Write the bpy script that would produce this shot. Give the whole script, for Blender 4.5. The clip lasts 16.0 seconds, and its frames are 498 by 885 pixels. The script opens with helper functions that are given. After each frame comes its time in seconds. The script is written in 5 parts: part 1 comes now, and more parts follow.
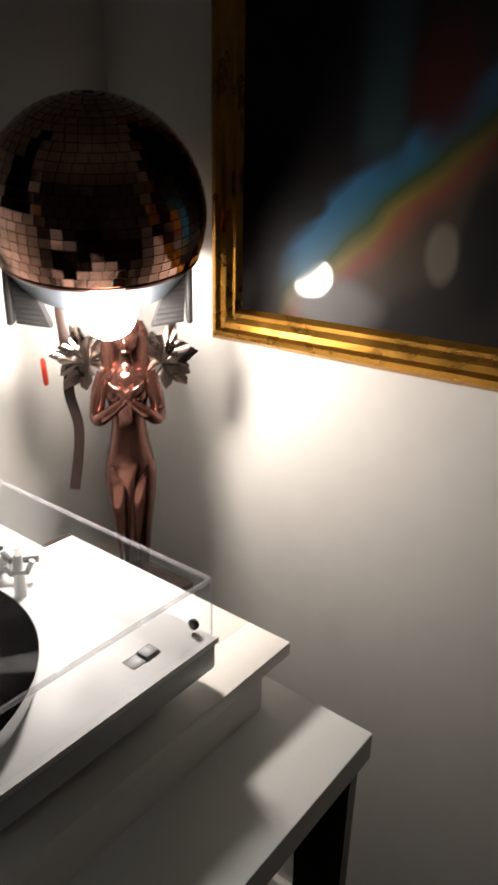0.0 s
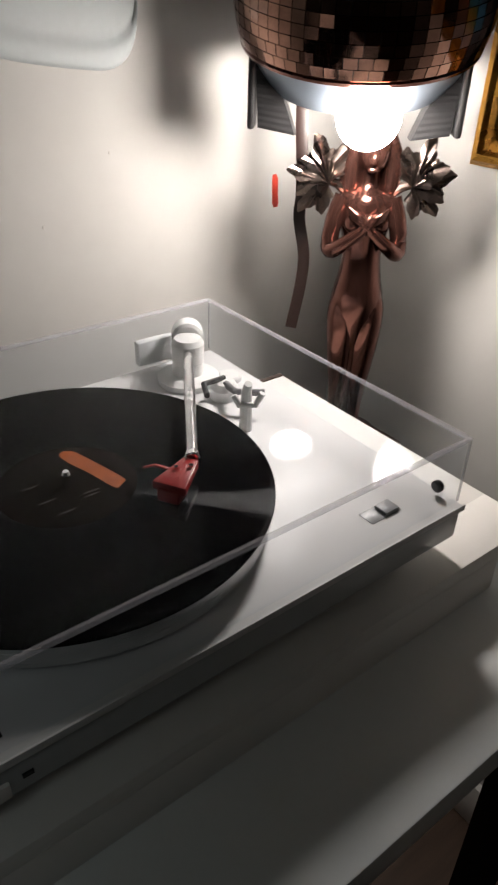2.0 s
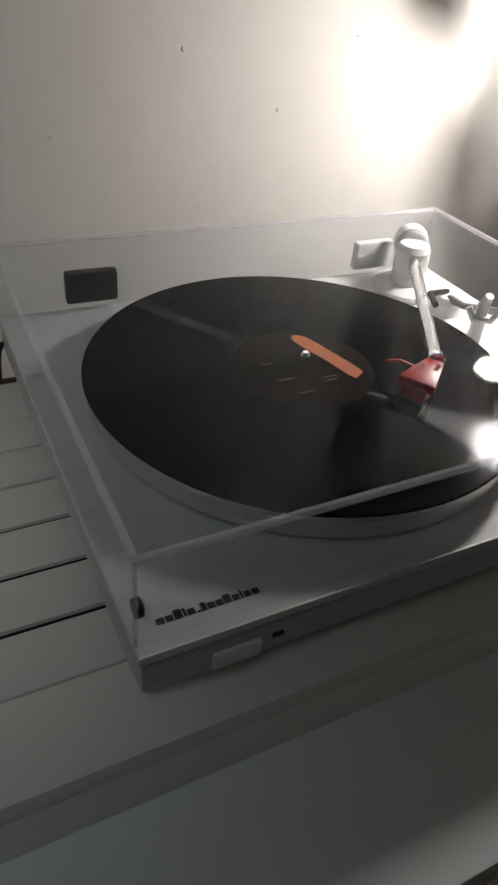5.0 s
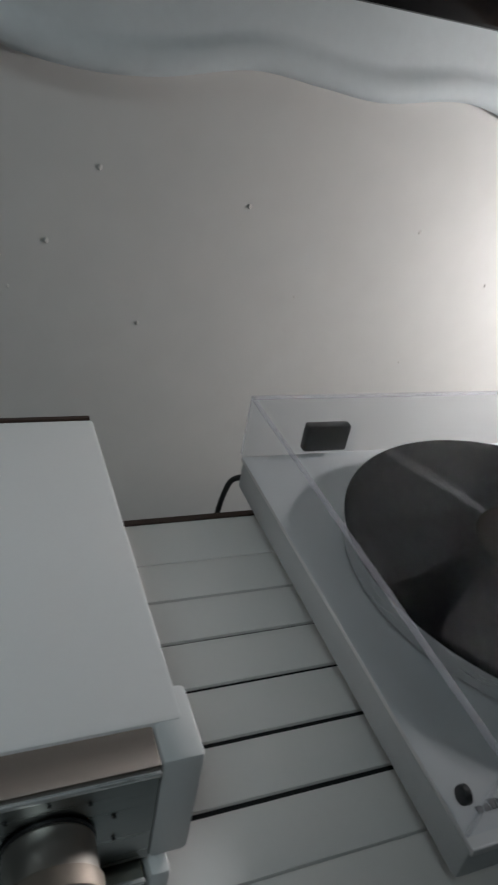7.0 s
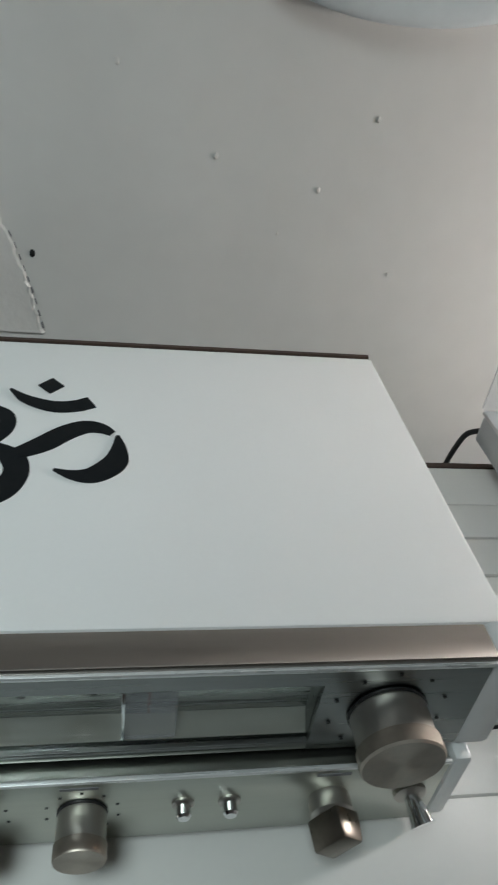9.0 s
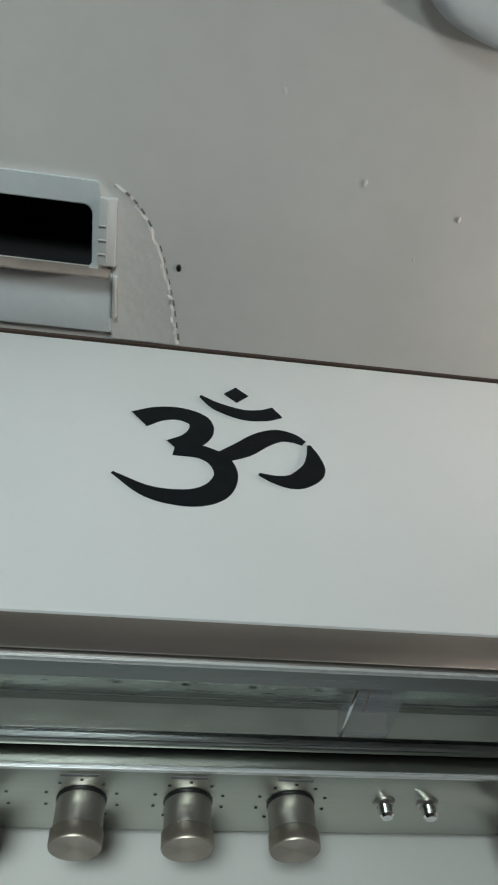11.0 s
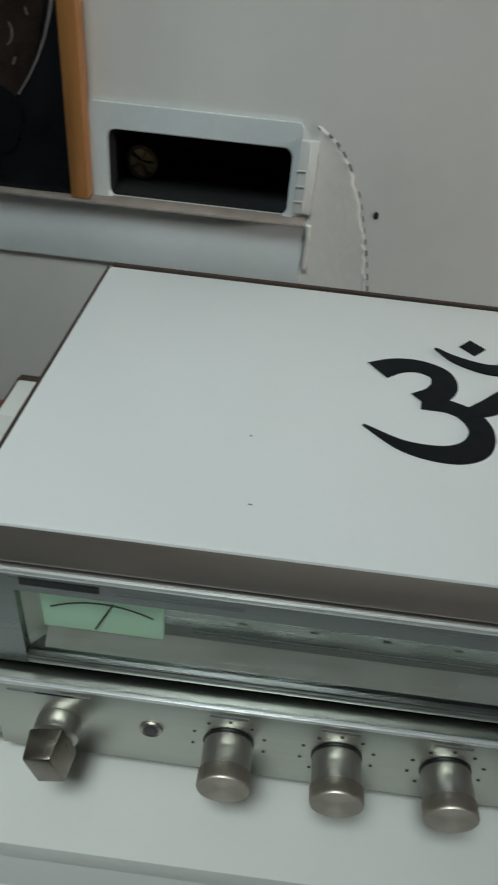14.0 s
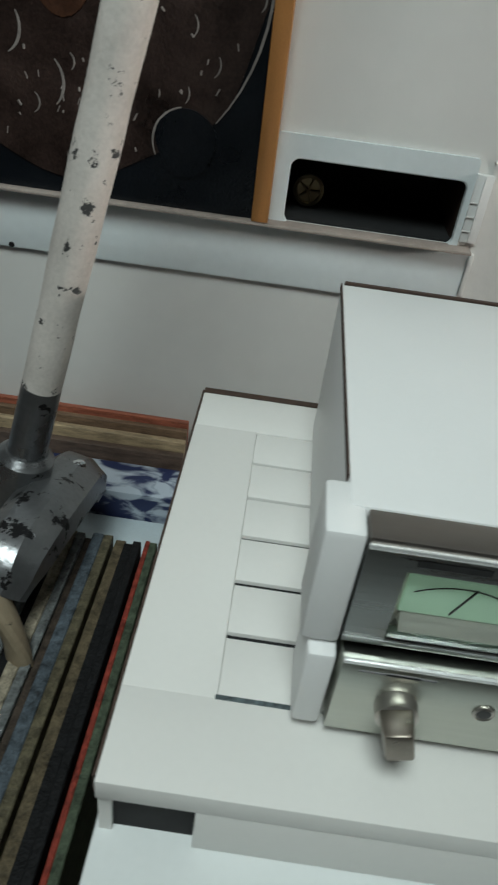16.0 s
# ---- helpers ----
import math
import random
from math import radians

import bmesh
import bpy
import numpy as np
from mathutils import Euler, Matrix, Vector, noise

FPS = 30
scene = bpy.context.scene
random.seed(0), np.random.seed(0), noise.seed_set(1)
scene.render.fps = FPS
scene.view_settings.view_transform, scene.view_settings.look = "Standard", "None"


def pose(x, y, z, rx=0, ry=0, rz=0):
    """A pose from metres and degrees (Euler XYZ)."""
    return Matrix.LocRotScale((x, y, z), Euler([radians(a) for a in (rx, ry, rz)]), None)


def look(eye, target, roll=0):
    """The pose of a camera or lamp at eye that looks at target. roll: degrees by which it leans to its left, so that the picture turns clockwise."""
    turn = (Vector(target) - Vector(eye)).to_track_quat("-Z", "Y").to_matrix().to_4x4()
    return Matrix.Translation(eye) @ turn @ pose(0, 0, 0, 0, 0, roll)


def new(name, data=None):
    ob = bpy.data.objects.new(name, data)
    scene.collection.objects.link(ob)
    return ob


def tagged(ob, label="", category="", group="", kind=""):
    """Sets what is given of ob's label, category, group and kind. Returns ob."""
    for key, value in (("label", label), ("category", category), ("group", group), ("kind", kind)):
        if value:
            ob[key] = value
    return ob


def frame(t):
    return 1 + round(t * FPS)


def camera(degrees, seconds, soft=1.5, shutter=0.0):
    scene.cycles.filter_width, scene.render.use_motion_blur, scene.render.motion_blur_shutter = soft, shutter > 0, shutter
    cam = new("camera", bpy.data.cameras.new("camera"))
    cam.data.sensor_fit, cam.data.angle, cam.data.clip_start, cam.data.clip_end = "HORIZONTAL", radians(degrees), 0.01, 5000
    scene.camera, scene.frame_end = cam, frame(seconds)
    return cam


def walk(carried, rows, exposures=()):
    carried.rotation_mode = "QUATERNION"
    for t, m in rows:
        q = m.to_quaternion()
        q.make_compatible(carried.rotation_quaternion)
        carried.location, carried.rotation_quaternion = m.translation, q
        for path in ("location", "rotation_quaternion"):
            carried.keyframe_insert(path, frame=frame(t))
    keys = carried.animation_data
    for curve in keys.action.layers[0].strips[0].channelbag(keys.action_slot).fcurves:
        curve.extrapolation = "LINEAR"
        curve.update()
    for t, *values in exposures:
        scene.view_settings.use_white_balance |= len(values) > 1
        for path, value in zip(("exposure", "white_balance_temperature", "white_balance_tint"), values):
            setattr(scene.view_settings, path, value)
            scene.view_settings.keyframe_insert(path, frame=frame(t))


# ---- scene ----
cam = camera(39.90, 16.0, soft=2.0, shutter=0.4)
PATH = [
    (0, (-0.1293, -0.4938, 1.1679), (0.3117, -0.1471, 0.9547), 1.00),
    (0.5, (-0.1369, -0.4576, 1.1561), (0.2726, -0.0952, 0.9092), 1.80),
    (1, (-0.1316, -0.4236, 1.1402), (0.2329, -0.0432, 0.8532), 1.44),
    (1.5, (-0.1443, -0.4109, 1.1303), (0.1837, -0.0161, 0.8195), 0.29),
    (2, (-0.1473, -0.3951, 1.1146), (0.1680, 0.0020, 0.7939), 1.97),
    (2.5, (-0.1522, -0.3856, 1.1045), (0.1421, 0.0279, 0.7845), 2.64),
    (3, (-0.1617, -0.3760, 1.1000), (0.1067, 0.0410, 0.7623), 3.05),
    (3.5, (-0.1729, -0.3670, 1.0915), (0.0757, 0.0436, 0.7316), 3.17),
    (3.7, (-0.1743, -0.3617, 1.0802), (0.0628, 0.0518, 0.7159), 2.32),
    (5.8, (-0.2639, -0.3358, 1.0613), (-0.0227, 0.0792, 0.7013), 8.01),
    (6, (-0.2663, -0.3311, 1.0692), (-0.0452, 0.0903, 0.7038), 5.22),
    (6.5, (-0.3395, -0.3087, 1.0890), (-0.1030, 0.1340, 0.7602), 11.48),
    (7, (-0.3889, -0.2824, 1.1124), (-0.1681, 0.1832, 0.8051), 10.94),
    (7.5, (-0.4154, -0.2757, 1.1059), (-0.2178, 0.1913, 0.7852), 12.09),
    (8, (-0.4358, -0.2822, 1.0988), (-0.2669, 0.1843, 0.7613), 11.46),
    (8.5, (-0.4636, -0.2854, 1.0970), (-0.3351, 0.1903, 0.7547), 9.65),
    (9, (-0.4827, -0.2992, 1.0996), (-0.3804, 0.1787, 0.7517), 8.63),
    (9.2, (-0.4884, -0.2942, 1.0987), (-0.3953, 0.1800, 0.7431), 8.11),
    (11.3, (-0.5792, -0.3108, 1.0922), (-0.5058, 0.1808, 0.7561), 10.21),
    (11.5, (-0.5820, -0.3123, 1.0908), (-0.5202, 0.1778, 0.7502), 9.15),
    (12, (-0.5951, -0.3108, 1.0873), (-0.5454, 0.1741, 0.7375), 8.19),
    (12.5, (-0.6065, -0.3057, 1.0867), (-0.5682, 0.1787, 0.7347), 8.35),
    (13, (-0.6170, -0.3028, 1.0866), (-0.5796, 0.1830, 0.7365), 9.05),
    (13.5, (-0.6302, -0.3049, 1.0815), (-0.5999, 0.1761, 0.7242), 7.61),
    (14, (-0.6399, -0.2977, 1.0721), (-0.6543, 0.1711, 0.6978), 5.90),
    (14.5, (-0.6373, -0.3003, 1.0733), (-0.7183, 0.1682, 0.7073), 3.72),
    (15, (-0.6671, -0.3132, 1.0660), (-0.7453, 0.1637, 0.7105), 5.51),
    (15.5, (-0.7260, -0.3224, 1.0608), (-0.7731, 0.1629, 0.7111), 5.52),
    (16, (-0.7941, -0.3390, 1.0593), (-0.8018, 0.1468, 0.7072), 7.74),
]
EXPOSURES = [(0, 0.62, 6750, 13), (0.7, 0.40, 6800, 13), (1.5, 0.0, 6600, 13), (2.5, 0.03, 6480, 13), (3.7, 0.3, 6500, 13), (5.8, 0.6, 6400, 13), (6.5, 0.68, 6200, 12), (7.0, 0.78, 5950, 11),
             (8.0, 1.35, 6000, 10), (9.2, 1.8, 6200, 10), (11.3, 1.8, 6300, 10), (14.0, 1.75, 6350, 10), (15.0, 1.75, 6400, 10), (16, 2.05, 6400, 10)]
walk(cam, [(t, look(e, g, r)) for t, e, g, r in PATH], EXPOSURES)

# ---- world and light ----
world = bpy.data.worlds.new("world")
world.use_nodes = True
world.node_tree.nodes["Background"].inputs[0].default_value = (0.004, 0.0045, 0.005, 1)
world.node_tree.nodes["Background"].inputs[1].default_value = 1.0
scene.world = world
BULB = 140.0          # emission of the globe bulb
room = bpy.data.lights.new("unseen_room_light", "SPOT")    # spot standing in for the room's unseen light, above the viewer
room.energy, room.color, room.shadow_soft_size = 18.3, (0.88, 1.0, 0.96), 0.32
room.spot_size, room.spot_blend = radians(69), 1.0
room_ob = new("unseen_room_light", room)
room_ob.matrix_world = look((-0.93, -0.70, 2.26), (-0.98, 0.02, 0.80))

# ---- heights ----
Z0 = 0.82            # top of the record
TABLE, BENCH, DECK, LIDTOP, AMP = 0.70, 0.75, 0.797, 0.855, 0.879
WALL_Y, WALL_X = 0.29, 0.55


# ---- materials ----
def mat(name, color, rough=0.5, metal=0.0, vary=0.06, scale=40.0, bump=0.02, fine=400.0, rough_vary=0.08, stretch=(1, 1, 1), coat=0.0, spec=0.5):
    m = bpy.data.materials.new(name)
    m.use_nodes = True
    nt = m.node_tree
    b = nt.nodes["Principled BSDF"]
    tc = nt.nodes.new("ShaderNodeTexCoord")
    mp = nt.nodes.new("ShaderNodeMapping")
    mp.inputs["Scale"].default_value = stretch
    nt.links.new(tc.outputs["Object"], mp.inputs[0])
    n1 = nt.nodes.new("ShaderNodeTexNoise")
    n1.inputs["Scale"].default_value, n1.inputs["Detail"].default_value = scale, 5
    n2 = nt.nodes.new("ShaderNodeTexNoise")
    n2.inputs["Scale"].default_value, n2.inputs["Detail"].default_value = fine, 3
    for n in (n1, n2):
        nt.links.new(mp.outputs[0], n.inputs["Vector"])
    add = nt.nodes.new("ShaderNodeMath")
    add.operation = "ADD"
    nt.links.new(n1.outputs["Fac"], add.inputs[0])
    half = nt.nodes.new("ShaderNodeMath")
    half.operation = "MULTIPLY"
    half.inputs[1].default_value = 0.5
    nt.links.new(n2.outputs["Fac"], half.inputs[0])
    nt.links.new(half.outputs[0], add.inputs[1])
    r = nt.nodes.new("ShaderNodeMapRange")
    r.inputs[1].default_value, r.inputs[2].default_value = 0.35, 1.15
    r.inputs[3].default_value, r.inputs[4].default_value = 1 - vary * 1.6, 1 + vary
    nt.links.new(add.outputs[0], r.inputs[0])
    mul = nt.nodes.new("ShaderNodeVectorMath")
    mul.operation = "SCALE"
    mul.inputs[0].default_value = color
    nt.links.new(r.outputs[0], mul.inputs["Scale"])
    nt.links.new(mul.outputs[0], b.inputs["Base Color"])
    rr = nt.nodes.new("ShaderNodeMapRange")
    rr.inputs[1].default_value, rr.inputs[2].default_value = 0.3, 0.7
    rr.inputs[3].default_value, rr.inputs[4].default_value = max(0.02, rough - rough_vary), min(1, rough + rough_vary)
    nt.links.new(n1.outputs["Fac"], rr.inputs[0])
    nt.links.new(rr.outputs[0], b.inputs["Roughness"])
    b.inputs["Metallic"].default_value = metal
    b.inputs["Coat Weight"].default_value = coat
    b.inputs["Specular IOR Level"].default_value = spec
    if bump:
        bp = nt.nodes.new("ShaderNodeBump")
        bp.inputs["Strength"].default_value, bp.inputs["Distance"].default_value = bump, 0.01
        nt.links.new(add.outputs[0], bp.inputs["Height"])
        nt.links.new(bp.outputs[0], b.inputs["Normal"])
    return m


def clear(name, tint=(0.97, 0.98, 0.99), rough=0.015, ior=1.49, grazing=1.0):
    m = bpy.data.materials.new(name)
    m.use_nodes = True
    nt = m.node_tree
    nt.nodes.remove(nt.nodes["Principled BSDF"])
    t, g = nt.nodes.new("ShaderNodeBsdfTransparent"), nt.nodes.new("ShaderNodeBsdfGlossy")
    t.inputs[0].default_value = (*tint, 1)
    g.inputs["Roughness"].default_value = rough
    f, mix = nt.nodes.new("ShaderNodeLayerWeight"), nt.nodes.new("ShaderNodeMixShader")
    pw, sc = nt.nodes.new("ShaderNodeMath"), nt.nodes.new("ShaderNodeMath")
    pw.operation, sc.operation = "POWER", "MULTIPLY_ADD"
    pw.inputs[1].default_value = 5.0
    f0 = ((ior - 1) / (ior + 1)) ** 2
    sc.inputs[1].default_value, sc.inputs[2].default_value = (1 - f0) * grazing, f0
    nt.links.new(f.outputs["Facing"], pw.inputs[0])
    nt.links.new(pw.outputs[0], sc.inputs[0])
    nt.links.new(sc.outputs[0], mix.inputs[0])
    nt.links.new(t.outputs[0], mix.inputs[1])
    nt.links.new(g.outputs[0], mix.inputs[2])
    nt.links.new(mix.outputs[0], nt.nodes["Material Output"].inputs[0])
    return m


def milky(name, color, solid):
    """Part clear, part diffusing, like milk glass; paints caught light on acrylic edges."""
    m = bpy.data.materials.new(name)
    m.use_nodes = True
    nt = m.node_tree
    nt.nodes.remove(nt.nodes["Principled BSDF"])
    t, d, mix = nt.nodes.new("ShaderNodeBsdfTransparent"), nt.nodes.new("ShaderNodeBsdfDiffuse"), nt.nodes.new("ShaderNodeMixShader")
    d.inputs[0].default_value = (*color, 1)
    mix.inputs[0].default_value = solid
    nt.links.new(t.outputs[0], mix.inputs[1])
    nt.links.new(d.outputs[0], mix.inputs[2])
    nt.links.new(mix.outputs[0], nt.nodes["Material Output"].inputs[0])
    return m


def glow(name, color, strength):
    m = bpy.data.materials.new(name)
    m.use_nodes = True
    b = m.node_tree.nodes["Principled BSDF"]
    b.inputs["Base Color"].default_value = (0.9, 0.9, 0.9, 1)
    b.inputs["Emission Color"].default_value = (*color, 1)
    b.inputs["Emission Strength"].default_value = strength
    return m


M_WALL = mat("wall_paint", (0.69, 0.685, 0.665), 0.75, vary=0.05, scale=5, fine=34, bump=0.09)
# dark tone for the unseen walls, chosen to cut bounced light
M_FAR = mat("low_bounce_wall_paint", (0.20, 0.19, 0.19), 0.85, vary=0.05, scale=5, fine=34, bump=0.05)
M_CEIL = mat("ceiling_paint", (0.6, 0.6, 0.59), 0.9, scale=4)
M_FLOOR = mat("dark_floor_wood", (0.10, 0.06, 0.04), 0.5, vary=0.3, scale=6, stretch=(1, 12, 1))
M_WHITE = mat("white_lacquer", (0.80, 0.79, 0.765), 0.58, vary=0.02, scale=9, fine=220, bump=0.012, spec=0.3)
M_TABLE = mat("white_tabletop", (0.74, 0.77, 0.77), 0.55, vary=0.03, scale=8, fine=200, bump=0.012)
M_CASE = mat("white_case_vinyl", (0.86, 0.865, 0.865), 0.42, vary=0.015, scale=12, fine=500, bump=0.01)
M_PLAST = mat("white_plastic", (0.78, 0.78, 0.77), 0.4, vary=0.03, scale=14, bump=0.01)
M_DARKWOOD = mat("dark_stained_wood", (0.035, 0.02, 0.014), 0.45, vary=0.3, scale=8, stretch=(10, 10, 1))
M_EDGE = mat("brown_raw_edge", (0.06, 0.035, 0.025), 0.7, vary=0.3, scale=60)
M_SILVER = mat("satin_silver_paint", (0.68, 0.68, 0.68), 0.55, 0.12, vary=0.03, scale=20, fine=900, bump=0.01, spec=0.3)
M_BODY = mat("grey_plinth_plastic", (0.46, 0.48, 0.49), 0.4, 0.1, vary=0.04, scale=30, bump=0.01)
M_ALU = mat("turned_aluminium", (0.72, 0.72, 0.72), 0.22, 1.0, vary=0.05, scale=40, stretch=(1, 1, 20))
M_STEEL = mat("brushed_steel", (0.36, 0.33, 0.305), 0.46, 0.9, vary=0.05, scale=12, fine=300, stretch=(1, 30, 30), bump=0.006, rough_vary=0.04)
M_PANEL = mat("brushed_faceplate", (0.50, 0.515, 0.465), 0.34, 1.0, vary=0.06, scale=14, fine=300, stretch=(1, 30, 30), bump=0.004, rough_vary=0.04)
M_GRIP = mat("worn_grip_metal", (0.27, 0.235, 0.20), 0.34, 0.9, vary=0.15, scale=90, bump=0.0)
M_CHAMP = mat("pale_champagne_trim", (0.72, 0.70, 0.63), 0.36, 0.6, vary=0.05, scale=30, stretch=(1, 20, 20))
M_BRIGHT = mat("bright_satin_trim", (0.86, 0.87, 0.87), 0.30, 0.45, vary=0.04, scale=30, stretch=(1, 20, 20), bump=0)
# faceplate steel painted darker, for the dim room the upper front reflects
M_UPPER = mat("faceplate_dark_reflection", (0.27, 0.28, 0.275), 0.30, 1.0, vary=0.06, scale=14, fine=300, stretch=(1, 30, 30), bump=0.004, rough_vary=0.04)
M_CHROME = mat("polished_edge", (0.86, 0.87, 0.88), 0.10, 1.0, vary=0.03, scale=30, bump=0)
M_KNOB = mat("turned_knob_metal", (0.55, 0.52, 0.48), 0.32, 0.85, vary=0.05, scale=60, stretch=(1, 0.3, 1), bump=0.0, rough_vary=0.04)
M_BLACK = mat("black_plastic", (0.015, 0.015, 0.016), 0.4, vary=0.2, scale=40, bump=0.02)
M_SCREEN = mat("glossy_black_panel", (0.006, 0.006, 0.007), 0.10, vary=0.1, scale=10, bump=0.0, rough_vary=0.03, spec=0.4)
# near-black that paints the shade of gaps and hollows
M_DARK = mat("gap_shade_black", (0.008, 0.008, 0.009), 0.8, vary=0.2, bump=0)
M_GREY = mat("grey_plastic", (0.20, 0.20, 0.21), 0.45, vary=0.08, scale=50)
M_DECAL = mat("black_vinyl_decal", (0.006, 0.008, 0.010), 0.65, spec=0.2, vary=0.15, scale=80, bump=0.01)
M_RED = mat("red_headshell_plastic", (0.40, 0.02, 0.018), 0.35, vary=0.1, scale=60)
M_ORANGE = mat("orange_label_print", (0.52, 0.13, 0.03), 0.5, vary=0.3, scale=60)
M_LABEL = mat("dark_paper_label", (0.014, 0.010, 0.008), 0.6, vary=0.2, scale=60, spec=0.02)
M_PRINT = mat("pale_label_print", (0.09, 0.08, 0.072), 0.6, vary=0.2, scale=60)
M_GREEN = mat("green_dial_paper", (0.62, 0.90, 0.68), 0.5, vary=0.08, scale=80)
M_DIALINK = mat("faded_dial_ink", (0.26, 0.26, 0.25), 0.5, vary=0.3, scale=300)
M_GREEN.node_tree.nodes["Principled BSDF"].inputs["Emission Color"].default_value = (0.62, 1.0, 0.68, 1)
M_GREEN.node_tree.nodes["Principled BSDF"].inputs["Emission Strength"].default_value = 0.035     # the meter's own lamp
M_DIAL = mat("dial_backplate", (0.47, 0.48, 0.45), 0.28, 0.95, vary=0.08, scale=16, stretch=(1, 20, 20))
M_GOLD = mat("gilt_frame", (0.60, 0.30, 0.055), 0.30, 0.9, vary=0.25, scale=22, fine=200, bump=0.08, stretch=(3, 1, 1))
M_BRONZE = mat("polished_bronze", (0.15, 0.066, 0.052), 0.19, 0.9, vary=0.22, scale=30, bump=0.03)
M_PEWTER = mat("leaf_metal", (0.26, 0.21, 0.185), 0.30, 1.0, vary=0.3, scale=40, bump=0.06)
M_MIRROR = mat("copper_mirror_tile", (0.36, 0.20, 0.15), 0.07, 1.0, vary=0.25, scale=40, bump=0.0, rough_vary=0.03)
# lining darkened to keep the bulb's glare off the dust cover
M_SHADEIN = mat("glare_cut_lining", (0.045, 0.05, 0.055), 0.7, vary=0.1)
M_BULB = glow("lit_globe_bulb", (1.0, 0.92, 0.83), BULB)
M_CABLE = mat("brown_flat_cable", (0.022, 0.010, 0.008), 0.45, vary=0.25, scale=50)
M_REDTAG = mat("red_tag_plastic", (0.75, 0.07, 0.04), 0.4, vary=0.05)
M_ACRYL = clear("clear_acrylic", ior=1.20, grazing=0.22)
# pale tone paints the light that clear acrylic catches
M_ACREDGE = milky("caught_light_acrylic", (0.80, 0.79, 0.86), 0.27)
M_MILK = mat("blue_grey_glossy_plastic", (0.26, 0.31, 0.37), 0.36, 0.6, vary=0.05, scale=20, bump=0.0)
M_GLASS = clear("dial_glass", (0.96, 0.975, 0.97), 0.02, ior=1.3)
M_OAK = mat("orange_pine_frame", (0.45, 0.20, 0.06), 0.45, vary=0.25, scale=10, stretch=(8, 8, 1))
M_NICHE = mat("black_felt", (0.010, 0.011, 0.012), 0.95, vary=0.2, bump=0.02)
M_BRASS = mat("brass_fitting", (0.22, 0.18, 0.11), 0.38, 1.0, vary=0.2, scale=60)
M_NFRAME = mat("pale_blue_white_paint", (0.68, 0.74, 0.76), 0.6, vary=0.05, scale=20, fine=120, bump=0.05)
M_STRIP = mat("pale_brown_strip", (0.34, 0.29, 0.26), 0.7, vary=0.2, scale=60)
M_JOINTMARK = mat("dark_mottled_joint", (0.10, 0.13, 0.14), 0.7, vary=0.7, scale=260)
M_PLASTER = mat("patched_plaster", (0.715, 0.695, 0.67), 0.9, vary=0.05, scale=20, fine=120, bump=0.12)


def turned(m, amount, ax="Y"):
    """Fine turning marks that run round the axis of a knob."""
    nt = m.node_tree
    b, t = nt.nodes["Principled BSDF"], nt.nodes.new("ShaderNodeTangent")
    t.direction_type, t.axis = "RADIAL", ax
    b.inputs["Anisotropic"].default_value = amount
    nt.links.new(t.outputs[0], b.inputs["Tangent"])
    return m


def flaked(name, paint, under, cover=0.40, scale=60.0, rough=0.5, metal=0.0, stretch=(1, 1, 1)):
    """Paint that has flaked off in ragged spots down to what lies under it."""
    m = mat(name, paint, rough, metal, vary=0.18, scale=scale * 0.4, fine=scale * 5, bump=0.08)
    nt = m.node_tree
    b = nt.nodes["Principled BSDF"]
    base = b.inputs["Base Color"].links[0].from_socket
    tc, mp, nz = nt.nodes.new("ShaderNodeTexCoord"), nt.nodes.new("ShaderNodeMapping"), nt.nodes.new("ShaderNodeTexNoise")
    mp.inputs["Scale"].default_value = stretch
    nz.inputs["Scale"].default_value, nz.inputs["Detail"].default_value, nz.inputs["Roughness"].default_value = scale, 6, 0.65
    nt.links.new(tc.outputs["Object"], mp.inputs[0])
    nt.links.new(mp.outputs[0], nz.inputs["Vector"])
    edge = nt.nodes.new("ShaderNodeMapRange")
    edge.inputs[1].default_value, edge.inputs[2].default_value = cover - 0.012, cover + 0.012
    nt.links.new(nz.outputs["Fac"], edge.inputs[0])
    mx = nt.nodes.new("ShaderNodeMix")
    mx.data_type = "RGBA"
    mx.inputs[6].default_value = (*under, 1)
    nt.links.new(edge.outputs[0], mx.inputs[0])
    nt.links.new(base, mx.inputs[7])
    nt.links.new(mx.outputs[2], b.inputs["Base Color"])
    bp = nt.nodes.new("ShaderNodeBump")
    bp.inputs["Strength"].default_value, bp.inputs["Distance"].default_value = 0.5, 0.0006
    nt.links.new(edge.outputs[0], bp.inputs["Height"])
    nt.links.new(b.inputs["Normal"].links[0].from_socket, bp.inputs["Normal"])
    nt.links.new(bp.outputs[0], b.inputs["Normal"])
    return m


def brushed(m, amount):
    """Straight brushing that runs along x."""
    nt = m.node_tree
    b, v = nt.nodes["Principled BSDF"], nt.nodes.new("ShaderNodeCombineXYZ")
    v.inputs[0].default_value = 1.0
    b.inputs["Anisotropic"].default_value = amount
    nt.links.new(v.outputs[0], b.inputs["Tangent"])


turned(M_KNOB, 0.8)
for m in (M_PANEL, M_UPPER, M_DIAL, M_STEEL, M_CHAMP):
    brushed(m, 0.75)
# brownish cap metal, with the shade of the knob fronts in its colour
M_KNOBCAP = turned(mat("brownish_shaded_cap_metal", (0.44, 0.385, 0.33), 0.36, 0.8, vary=0.12, scale=90, bump=0.0, rough_vary=0.05), 0.8)
M_PIPE = flaked("flaking_white_pipe_paint", (0.66, 0.61, 0.57), (0.05, 0.05, 0.05), 0.385, 70, 0.55)
